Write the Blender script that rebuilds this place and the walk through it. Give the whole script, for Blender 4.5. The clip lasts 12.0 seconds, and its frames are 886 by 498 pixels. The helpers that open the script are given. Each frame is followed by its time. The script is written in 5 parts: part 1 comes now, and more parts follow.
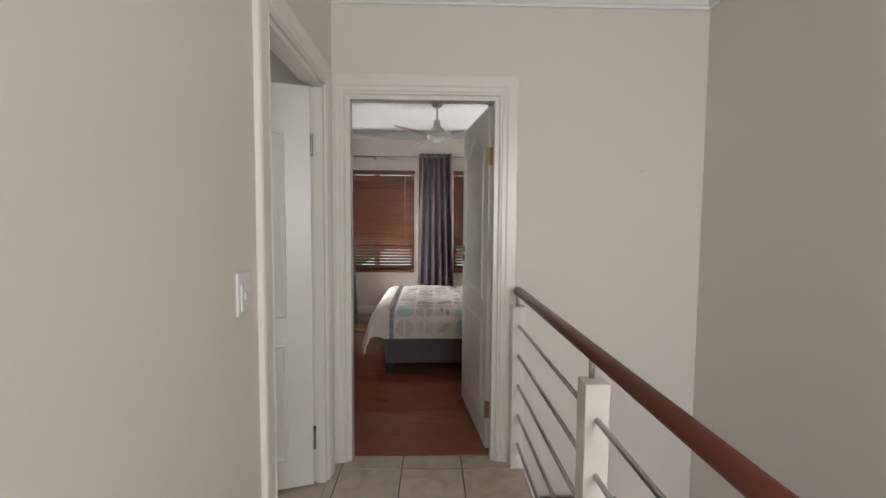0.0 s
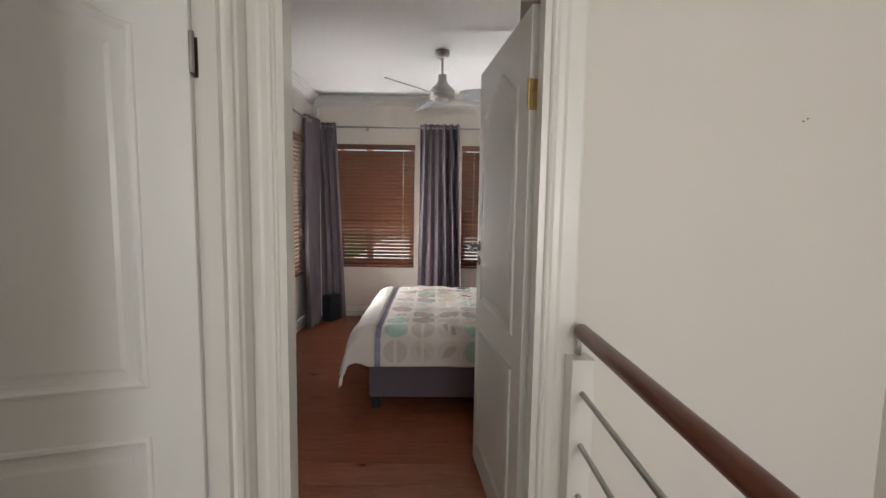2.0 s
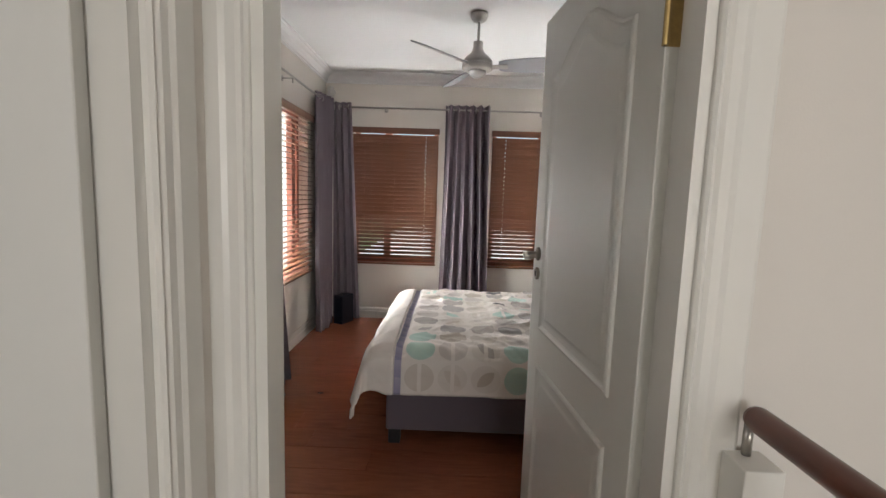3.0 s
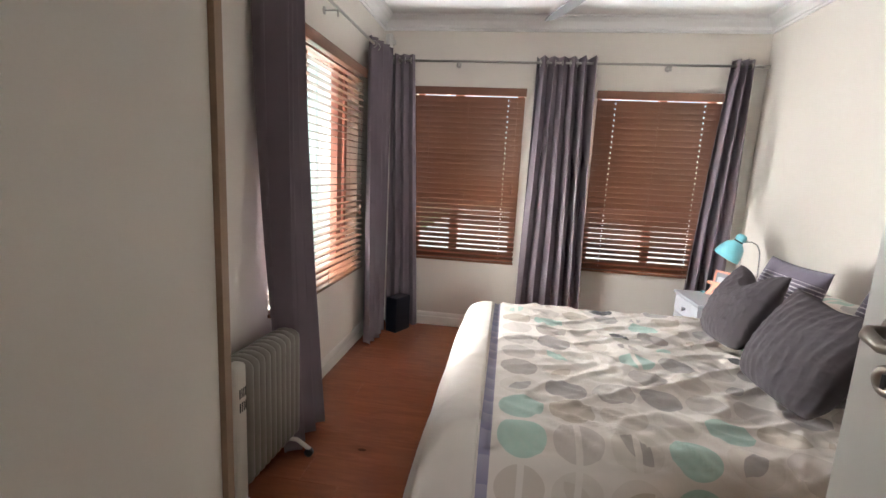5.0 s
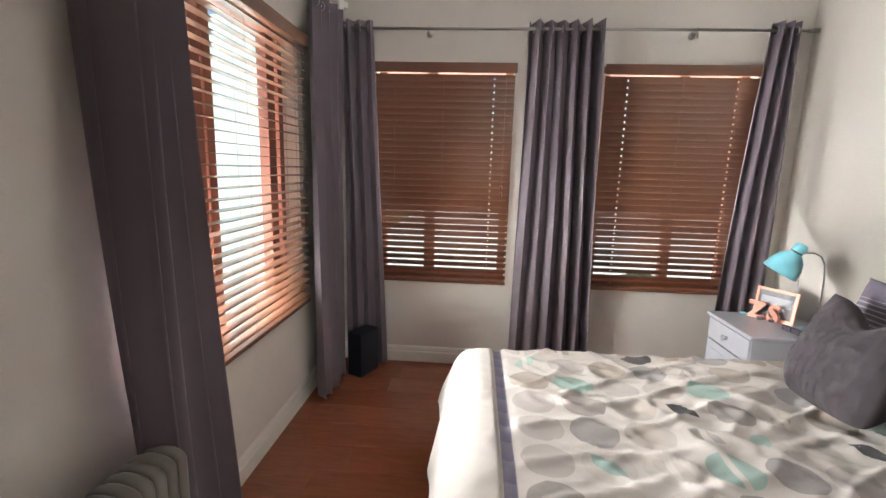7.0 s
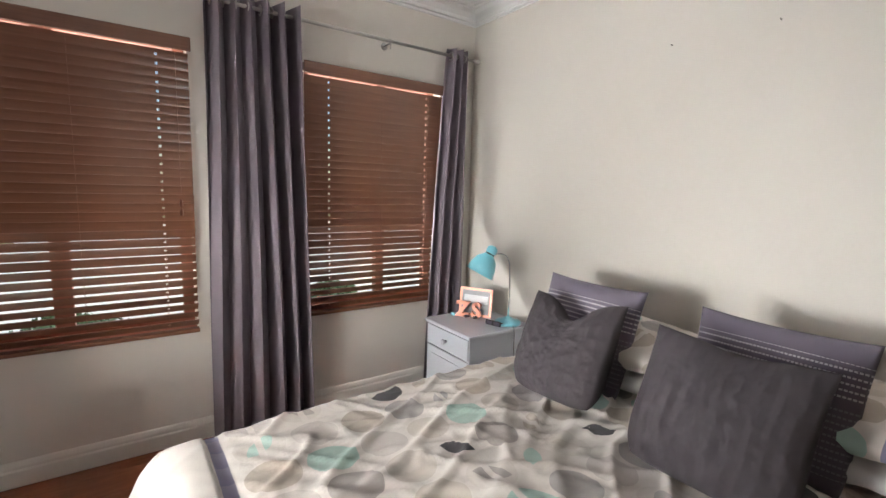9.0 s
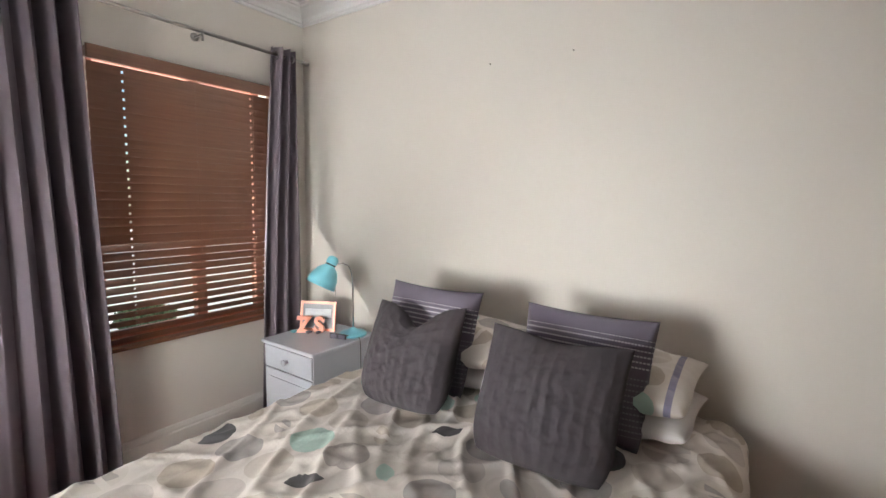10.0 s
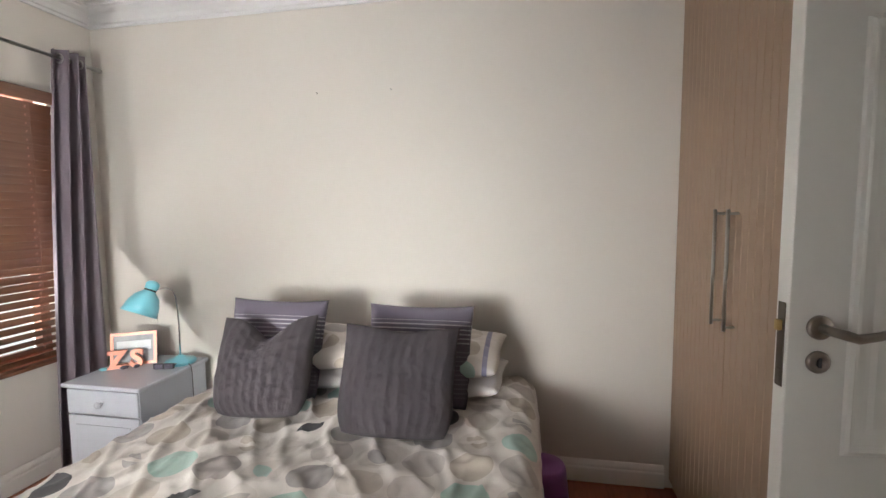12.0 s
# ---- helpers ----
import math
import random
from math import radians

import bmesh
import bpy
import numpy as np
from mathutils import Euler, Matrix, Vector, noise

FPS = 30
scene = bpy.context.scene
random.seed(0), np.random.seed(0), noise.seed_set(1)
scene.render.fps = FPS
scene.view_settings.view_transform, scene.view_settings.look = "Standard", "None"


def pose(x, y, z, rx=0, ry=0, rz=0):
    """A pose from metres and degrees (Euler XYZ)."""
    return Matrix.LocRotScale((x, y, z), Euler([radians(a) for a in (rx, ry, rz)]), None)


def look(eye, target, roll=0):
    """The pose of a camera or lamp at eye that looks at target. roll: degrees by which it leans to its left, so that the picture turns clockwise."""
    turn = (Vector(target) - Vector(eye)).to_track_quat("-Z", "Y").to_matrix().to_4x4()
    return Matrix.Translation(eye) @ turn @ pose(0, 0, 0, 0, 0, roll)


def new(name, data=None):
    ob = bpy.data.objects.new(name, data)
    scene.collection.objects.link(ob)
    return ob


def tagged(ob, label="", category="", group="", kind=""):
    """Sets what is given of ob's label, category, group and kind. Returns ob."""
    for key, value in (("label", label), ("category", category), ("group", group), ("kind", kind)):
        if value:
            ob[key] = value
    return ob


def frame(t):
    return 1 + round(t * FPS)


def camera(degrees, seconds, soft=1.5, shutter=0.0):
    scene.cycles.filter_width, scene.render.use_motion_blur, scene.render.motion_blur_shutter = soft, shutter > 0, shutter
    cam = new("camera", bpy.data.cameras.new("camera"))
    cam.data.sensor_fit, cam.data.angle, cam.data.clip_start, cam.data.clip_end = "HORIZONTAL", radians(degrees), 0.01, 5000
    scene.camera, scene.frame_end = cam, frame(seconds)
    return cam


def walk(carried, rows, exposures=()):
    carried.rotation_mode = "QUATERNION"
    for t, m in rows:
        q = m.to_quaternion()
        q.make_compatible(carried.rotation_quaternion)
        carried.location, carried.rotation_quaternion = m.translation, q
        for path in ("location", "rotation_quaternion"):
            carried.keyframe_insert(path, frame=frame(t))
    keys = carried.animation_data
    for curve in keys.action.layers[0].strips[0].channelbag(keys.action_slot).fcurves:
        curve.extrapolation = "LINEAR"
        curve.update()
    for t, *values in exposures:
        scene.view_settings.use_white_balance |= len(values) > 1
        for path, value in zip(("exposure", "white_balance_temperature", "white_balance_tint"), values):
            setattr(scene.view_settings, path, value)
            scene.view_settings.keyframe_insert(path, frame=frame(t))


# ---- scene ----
cam = camera(89.2, 12.0)
PATH = [
    (0, (-0.032, 0.079, 1.369), (0.019, 2.074, 1.241), 0.4),
    (0.5, (-0.007, 0.342, 1.364), (0.045, 2.336, 1.221), 0.5),
    (1, (0.02, 0.603, 1.362), (0.069, 2.596, 1.204), 0.5),
    (1.5, (-0.003, 0.863, 1.379), (0.04, 2.855, 1.206), 0.6),
    (2, (-0.006, 1.153, 1.365), (0.022, 3.144, 1.173), 0.9),
    (2.5, (-0.043, 1.441, 1.37), (-0.037, 3.43, 1.158), 1.2),
    (3, (-0.127, 1.717, 1.37), (-0.157, 3.703, 1.137), 1.9),
    (3.2, (-0.156, 1.824, 1.369), (-0.204, 3.808, 1.121), 2.0),
    (4.8, (-0.350, 2.622, 1.361), (-0.584, 4.583, 1.037), 3.1),
    (5, (-0.362, 2.708, 1.358), (-0.632, 4.664, 1.028), 3.0),
    (5.5, (-0.388, 2.956, 1.377), (-0.716, 4.898, 1.029), 2.8),
    (6, (-0.395, 3.135, 1.382), (-0.762, 5.069, 1.029), 2.3),
    (6.5, (-0.5, 3.323, 1.391), (-0.812, 5.267, 1.04), 1.9),
    (8.3, (-0.481, 3.887, 1.381), (0.185, 5.748, 1.077), 1.9),
    (8.5, (-0.492, 3.925, 1.381), (0.318, 5.731, 1.091), 1.9),
    (9, (-0.565, 3.984, 1.386), (0.579, 5.603, 1.123), 1.7),
    (9.5, (-0.568, 3.999, 1.393), (0.856, 5.382, 1.151), 1.5),
    (10, (-0.526, 4.013, 1.398), (1.107, 5.147, 1.176), 1.0),
    (10.5, (-0.575, 4.052, 1.407), (1.247, 4.853, 1.205), 0.3),
    (11, (-0.654, 4.077, 1.411), (1.27, 4.593, 1.225), -0.2),
    (11.5, (-0.749, 4.07, 1.41), (1.205, 4.456, 1.233), -0.5),
    (12, (-0.848, 4.029, 1.415), (1.112, 4.391, 1.25), -0.5),
]
walk(cam, [(t, look(eye, target, roll)) for t, eye, target, roll in PATH], exposures=[(0.0, -0.03), (1.5, 0.08), (3.2, 0.14), (5.0, 0.50), (6.5, 0.38), (8.5, -0.02), (10.0, -0.02), (12.0, 0.05)])

# ---- light ----
world = bpy.data.worlds.new("sky")
scene.world = world
world.use_nodes = True
sky = world.node_tree.nodes.new("ShaderNodeTexSky")
sky.sky_type, sky.sun_disc = "NISHITA", False
sky.sun_elevation, sky.sun_rotation = radians(48), radians(200)
world.node_tree.links.new(sky.outputs[0], world.node_tree.nodes["Background"].inputs[0])
world.node_tree.nodes["Background"].inputs[1].default_value = 0.15
sun = bpy.data.lights.new("sun", "SUN")
sun.energy, sun.angle, sun.color = 5.0, radians(0.6), (1.0, 0.95, 0.88)
sun_ob = new("sun", sun)
sun_ob.matrix_basis = look((0, 0, 0), (-math.sin(radians(20)) * 0.7, math.cos(radians(20)) * 0.7, -0.75))


def area_lamp(name, m, w, h, power, colour=(1, 1, 1), spread=180):
    d = bpy.data.lights.new(name, "AREA")
    d.shape, d.size, d.size_y, d.energy, d.color = "RECTANGLE", w, h, power, colour
    d.spread = radians(spread)
    ob = new(name, d)
    ob.matrix_basis = m
    return ob


area_lamp("light_side_window", look((-2.0, 5.15, 0.93), (0.5, 4.95, 1.05)), 0.90, 0.65, 46, (1.0, 0.965, 0.92), 125)
area_lamp("light_side_sky", look((-2.35, 5.68, 1.22), (0.0, 5.20, 1.20)), 1.3, 1.0, 85, (0.985, 0.985, 1.0))
area_lamp("light_window_1", look((-0.74, 7.15, -0.12), (-0.74, 5.6, 1.35)), 1.1, 1.0, 350, (0.985, 0.978, 0.97))
area_lamp("light_window_2", look((0.76, 7.15, -0.12), (0.76, 5.6, 1.35)), 1.1, 1.0, 350, (0.985, 0.978, 0.97))
# Fill for the landing, added at an assumed opening behind the camera.
area_lamp("light_landing_fill", look((0.9, -2.15, 1.5), (0.6, 2.5, 1.2)), 0.9, 1.2, 54, (0.99, 0.985, 0.985))
# Weak fill added inside the side room, with no known source.
area_lamp("fill_side_room", look((-2.4, 1.5, 1.6), (-0.6, 1.7, 1.2)), 0.8, 1.0, 5)

# ---- materials ----
def mat(name, colour, rough=0.6, metal=0.0, bump=0.0, scale=60.0, vary=0.06, big=1.5, spec=0.5, sheen=0.0, coat=0.0, stretch=(1, 1, 1), fine=None):
    """A principled material with two scales of variation in tone and a fine relief."""
    m = bpy.data.materials.new(name)
    m.use_nodes = True
    nt = m.node_tree
    b = nt.nodes["Principled BSDF"]
    b.inputs["Roughness"].default_value = rough
    b.inputs["Metallic"].default_value = metal
    b.inputs["Specular IOR Level"].default_value = spec
    b.inputs["Sheen Weight"].default_value = sheen
    b.inputs["Coat Weight"].default_value = coat
    co = nt.nodes.new("ShaderNodeTexCoord")
    mp = nt.nodes.new("ShaderNodeMapping")
    mp.inputs["Scale"].default_value = stretch
    nt.links.new(co.outputs["Object"], mp.inputs["Vector"])
    n1 = nt.nodes.new("ShaderNodeTexNoise")
    n1.inputs["Scale"].default_value = big
    n1.inputs["Detail"].default_value = 4
    n2 = nt.nodes.new("ShaderNodeTexNoise")
    n2.inputs["Scale"].default_value = scale
    n2.inputs["Detail"].default_value = 3
    for n in (n1, n2):
        nt.links.new(mp.outputs["Vector"], n.inputs["Vector"])
    mix = nt.nodes.new("ShaderNodeMix")
    mix.data_type = "RGBA"
    mix.inputs["A"].default_value = (*[c * (1 - vary) for c in colour], 1)
    mix.inputs["B"].default_value = (*[min(1, c * (1 + vary)) for c in colour], 1)
    add = nt.nodes.new("ShaderNodeMath")
    add.operation = "MULTIPLY_ADD"
    add.inputs[1].default_value = 0.65
    half = nt.nodes.new("ShaderNodeMath")
    half.operation = "MULTIPLY"
    half.inputs[1].default_value = 0.35
    nt.links.new(n2.outputs["Fac"], half.inputs[0])
    nt.links.new(n1.outputs["Fac"], add.inputs[0])
    nt.links.new(half.outputs[0], add.inputs[2])
    nt.links.new(add.outputs[0], mix.inputs["Factor"])
    nt.links.new(mix.outputs["Result"], b.inputs["Base Color"])
    if bump:
        bp = nt.nodes.new("ShaderNodeBump")
        bp.inputs["Strength"].default_value = 0.5
        bp.inputs["Distance"].default_value = bump
        nt.links.new(n2.outputs["Fac"], bp.inputs["Height"])
        nt.links.new(bp.outputs["Normal"], b.inputs["Normal"])
    return m


def nodes_of(m):
    return m.node_tree, m.node_tree.nodes["Principled BSDF"]


def math_node(nt, op, a, b=None, c=None):
    n = nt.nodes.new("ShaderNodeMath")
    n.operation = op
    for i, v in enumerate((a, b, c)):
        if v is None:
            continue
        if isinstance(v, (int, float)):
            n.inputs[i].default_value = v
        else:
            nt.links.new(v, n.inputs[i])
    return n.outputs[0]


def mix_node(nt, fac, a, b):
    n = nt.nodes.new("ShaderNodeMix")
    n.data_type = "RGBA"
    for key, v in (("Factor", fac), ("A", a), ("B", b)):
        if isinstance(v, (int, float)):
            n.inputs[key].default_value = v
        elif isinstance(v, tuple):
            n.inputs[key].default_value = (*v, 1)
        else:
            nt.links.new(v, n.inputs[key])
    return n.outputs["Result"]


WALL = mat("wall_paint", (0.715, 0.672, 0.618), 0.62, bump=0.0006, scale=220, vary=0.03, big=1.1)
CEIL = mat("ceiling_paint", (0.80, 0.80, 0.80), 0.8, bump=0.0003, scale=150, vary=0.015)
GLOSS = mat("white_gloss_paint", (0.77, 0.75, 0.70), 0.30, bump=0.0012, scale=32, vary=0.05, big=5.0, stretch=(1, 1, 0.25))
DOORP = mat("door_paint", (0.72, 0.71, 0.67), 0.34, bump=0.0005, scale=70, vary=0.03, big=2.0, stretch=(1, 1, 0.2))
STEEL = mat("brushed_steel", (0.45, 0.43, 0.405), 0.36, 1.0, bump=0.0002, scale=300, vary=0.08, stretch=(1, 1, 0.1))
DARKMETAL = mat("aged_hinge_metal", (0.27, 0.25, 0.23), 0.42, 0.9, bump=0.0005, scale=150, vary=0.3, big=20)
BRASS = mat("worn_brass", (0.46, 0.33, 0.14), 0.38, 0.9, bump=0.0006, scale=120, vary=0.4, big=30)
RAILWOOD = mat("mahogany_rail", (0.115, 0.030, 0.014), 0.30, bump=0.0004, scale=60, vary=0.35, big=6, stretch=(4, 0.6, 4))
CONCRETE = mat("plinth_dark", (0.06, 0.055, 0.05), 0.7)
FABRIC = mat("curtain_cloth", (0.165, 0.134, 0.158), 0.85, bump=0.0006, scale=600, vary=0.07, big=4, sheen=0.1)
BASECLOTH = mat("bed_base_cloth", (0.115, 0.092, 0.110), 0.8, bump=0.0006, scale=500, vary=0.08, sheen=0.2)
KNIT = mat("charcoal_knit", (0.044, 0.036, 0.042), 0.92, bump=0.0015, scale=420, vary=0.18, big=8, sheen=0.0)
EURO = mat("slate_cushion", (0.150, 0.132, 0.165), 0.9, bump=0.0008, scale=500, vary=0.1, sheen=0.2)
LINEN = mat("white_linen", (0.72, 0.70, 0.70), 0.85, bump=0.0004, scale=300, vary=0.03)
BLACK = mat("black_plastic", (0.015, 0.015, 0.016), 0.35)
NAVY = mat("navy_board", (0.008, 0.010, 0.020), 0.6, vary=0.1)
WHITEPLASTIC = mat("white_plastic", (0.76, 0.75, 0.72), 0.35, vary=0.02)
HEATWHITE = mat("heater_plastic", (0.62, 0.60, 0.54), 0.35, vary=0.04)
HEATGREY = mat("heater_enamel", (0.19, 0.18, 0.158), 0.38, bump=0.0002, scale=120, vary=0.06)
GREYPAINT = mat("nightstand_paint", (0.56, 0.58, 0.64), 0.25, bump=0.0002, scale=90, vary=0.03, coat=0.2)
TEAL = mat("turquoise_enamel", (0.20, 0.56, 0.66), 0.30, vary=0.05, coat=0.4)
COPPER = mat("rose_gold_paint", (0.76, 0.33, 0.24), 0.38, 0.35, vary=0.08)
CHROME = mat("chrome", (0.75, 0.75, 0.76), 0.12, 1.0, vary=0.02)
PURPLE = mat("purple_plastic", (0.24, 0.08, 0.27), 0.4, vary=0.05)
FANBLADE = mat("silver_fan_blade", (0.30, 0.30, 0.32), 0.42, 0.35, vary=0.06)
ORANGEWOOD = mat("stained_window_timber", (0.26, 0.095, 0.062), 0.38, bump=0.0004, scale=80, vary=0.2, big=5, stretch=(1, 1, 0.15))
SKIN = mat("duct_dark", (0.02, 0.02, 0.02), 0.8)
GLASSFROST = mat("frosted_lamp_glass", (0.75, 0.76, 0.76), 0.2, vary=0.02)
SCREEN = mat("pale_green_screen", (0.52, 0.62, 0.60), 0.7, bump=0.01, scale=6, vary=0.35, big=3)
EXTWALL = mat("outside_render", (0.72, 0.72, 0.68), 0.9, bump=0.002, scale=60, vary=0.06)
GRASS = mat("lawn", (0.06, 0.10, 0.03), 0.95, bump=0.02, scale=40, vary=0.4)
LEAF = mat("foliage", (0.055, 0.10, 0.045), 0.6, vary=0.5, big=12)
BARK = mat("bark", (0.12, 0.08, 0.05), 0.9, bump=0.01, scale=25, vary=0.3)
PALE_GROUND = mat("paving", (0.70, 0.69, 0.67), 0.9, bump=0.003, scale=30, vary=0.15)
PHOTO = mat("grey_photo_card", (0.20, 0.20, 0.22), 0.35, vary=0.25, big=30)
PICTURE = mat("pale_picture", (0.42, 0.43, 0.47), 0.3, vary=0.2, big=25, stretch=(1, 1, 4))
NICKEL = mat("aged_nickel", (0.30, 0.265, 0.235), 0.33, 1.0, bump=0.0002, scale=200, vary=0.15, big=12)
LOCKMETAL = mat("tarnished_lock_plate", (0.13, 0.105, 0.085), 0.5, 0.8, vary=0.3, big=40)
FEATHER = mat("trinket_plastic", (0.10, 0.09, 0.12), 0.4, vary=0.8, big=60)


def mix_value(nt, fac, a, b):
    return math_node(nt, "ADD", math_node(nt, "MULTIPLY", a, math_node(nt, "SUBTRACT", 1.0, fac)), math_node(nt, "MULTIPLY", b, fac))


def glass_material():
    m = bpy.data.materials.new("window_glass")
    m.use_nodes = True
    nt, b = nodes_of(m)
    b.inputs["Transmission Weight"].default_value = 1.0
    b.inputs["Roughness"].default_value = 0.0
    b.inputs["IOR"].default_value = 1.02
    b.inputs["Base Color"].default_value = (0.95, 0.99, 0.97, 1)
    return m


GLASS = glass_material()


def floor_wood():
    """Laminate boards: grain along each board, tone by board, a few dark knots."""
    m = bpy.data.materials.new("laminate_board")
    m.use_nodes = True
    nt, b = nodes_of(m)
    co = nt.nodes.new("ShaderNodeTexCoord")
    info = nt.nodes.new("ShaderNodeObjectInfo")
    off = nt.nodes.new("ShaderNodeVectorMath")
    off.operation = "MULTIPLY_ADD"
    nt.links.new(info.outputs["Random"], off.inputs[0])
    off.inputs[1].default_value = (37, 11, 5)
    nt.links.new(co.outputs["Object"], off.inputs[2])
    mp = nt.nodes.new("ShaderNodeMapping")
    mp.inputs["Scale"].default_value = (0.7, 5, 5)
    nt.links.new(off.outputs[0], mp.inputs["Vector"])
    n = nt.nodes.new("ShaderNodeTexNoise")
    n.inputs["Scale"].default_value = 5
    n.inputs["Detail"].default_value = 7
    n.inputs["Distortion"].default_value = 1.6
    nt.links.new(mp.outputs["Vector"], n.inputs["Vector"])
    base = mix_node(nt, n.outputs["Fac"], (0.165, 0.052, 0.027), (0.355, 0.130, 0.066))
    tone = math_node(nt, "MULTIPLY_ADD", info.outputs["Random"], 0.35, 0.0)
    base = mix_node(nt, tone, base, (0.24, 0.078, 0.034))
    vor = nt.nodes.new("ShaderNodeTexVoronoi")
    vor.inputs["Scale"].default_value = 1.0
    mp2 = nt.nodes.new("ShaderNodeMapping")
    mp2.inputs["Scale"].default_value = (2.2, 4.4, 1)
    nt.links.new(off.outputs[0], mp2.inputs["Vector"])
    nt.links.new(mp2.outputs["Vector"], vor.inputs["Vector"])
    knot = math_node(nt, "LESS_THAN", vor.outputs["Distance"], 0.05)
    halo = math_node(nt, "SUBTRACT", 1.0, math_node(nt, "MINIMUM", math_node(nt, "MULTIPLY", vor.outputs["Distance"], 5.0), 1.0))
    base = mix_node(nt, math_node(nt, "MULTIPLY", halo, 0.45), base, (0.11, 0.03, 0.012))
    base = mix_node(nt, math_node(nt, "MULTIPLY", knot, 0.7), base, (0.03, 0.01, 0.006))
    nt.links.new(base, b.inputs["Base Color"])
    b.inputs["Roughness"].default_value = 0.27
    rough = math_node(nt, "MULTIPLY_ADD", n.outputs["Fac"], 0.12, 0.12)
    nt.links.new(rough, b.inputs["Roughness"])
    bp = nt.nodes.new("ShaderNodeBump")
    bp.inputs["Strength"].default_value = 0.25
    bp.inputs["Distance"].default_value = 0.0006
    nt.links.new(n.outputs["Fac"], bp.inputs["Height"])
    nt.links.new(bp.outputs["Normal"], b.inputs["Normal"])
    return m


def tile_material():
    m = bpy.data.materials.new("ceramic_tile")
    m.use_nodes = True
    nt, b = nodes_of(m)
    co = nt.nodes.new("ShaderNodeTexCoord")
    info = nt.nodes.new("ShaderNodeObjectInfo")
    off = nt.nodes.new("ShaderNodeVectorMath")
    off.operation = "MULTIPLY_ADD"
    nt.links.new(info.outputs["Random"], off.inputs[0])
    off.inputs[1].default_value = (23, 17, 5)
    nt.links.new(co.outputs["Object"], off.inputs[2])
    n = nt.nodes.new("ShaderNodeTexNoise")
    n.inputs["Scale"].default_value = 7
    n.inputs["Detail"].default_value = 6
    n.inputs["Distortion"].default_value = 1.2
    nt.links.new(off.outputs[0], n.inputs["Vector"])
    base = mix_node(nt, n.outputs["Fac"], (0.36, 0.29, 0.21), (0.62, 0.55, 0.45))
    nt.links.new(base, b.inputs["Base Color"])
    b.inputs["Roughness"].default_value = 0.25
    return m


def blind_wood():
    m = bpy.data.materials.new("stained_blind_slat")
    m.use_nodes = True
    nt, b = nodes_of(m)
    co = nt.nodes.new("ShaderNodeTexCoord")
    info = nt.nodes.new("ShaderNodeObjectInfo")
    off = nt.nodes.new("ShaderNodeVectorMath")
    off.operation = "MULTIPLY_ADD"
    nt.links.new(info.outputs["Random"], off.inputs[0])
    off.inputs[1].default_value = (9, 4, 5)
    nt.links.new(co.outputs["Object"], off.inputs[2])
    mp = nt.nodes.new("ShaderNodeMapping")
    mp.inputs["Scale"].default_value = (1.5, 40, 40)
    nt.links.new(off.outputs[0], mp.inputs["Vector"])
    n = nt.nodes.new("ShaderNodeTexNoise")
    n.inputs["Scale"].default_value = 3
    n.inputs["Detail"].default_value = 5
    nt.links.new(mp.outputs["Vector"], n.inputs["Vector"])
    base = mix_node(nt, n.outputs["Fac"], (0.105, 0.041, 0.021), (0.205, 0.086, 0.046))
    nt.links.new(base, b.inputs["Base Color"])
    b.inputs["Roughness"].default_value = 0.35
    b.inputs["Coat Weight"].default_value = 0.9
    b.inputs["Coat Roughness"].default_value = 0.16
    return m


def wardrobe_wood():
    m = mat("tan_melamine", (0.315, 0.212, 0.145), 0.5, bump=0.0002, scale=30, vary=0.12, big=4, stretch=(12, 12, 0.5))
    return m


BOARD, TILE, SLAT, TAN = floor_wood(), tile_material(), blind_wood(), wardrobe_wood()
GROUT = mat("grout", (0.11, 0.10, 0.085), 0.9)


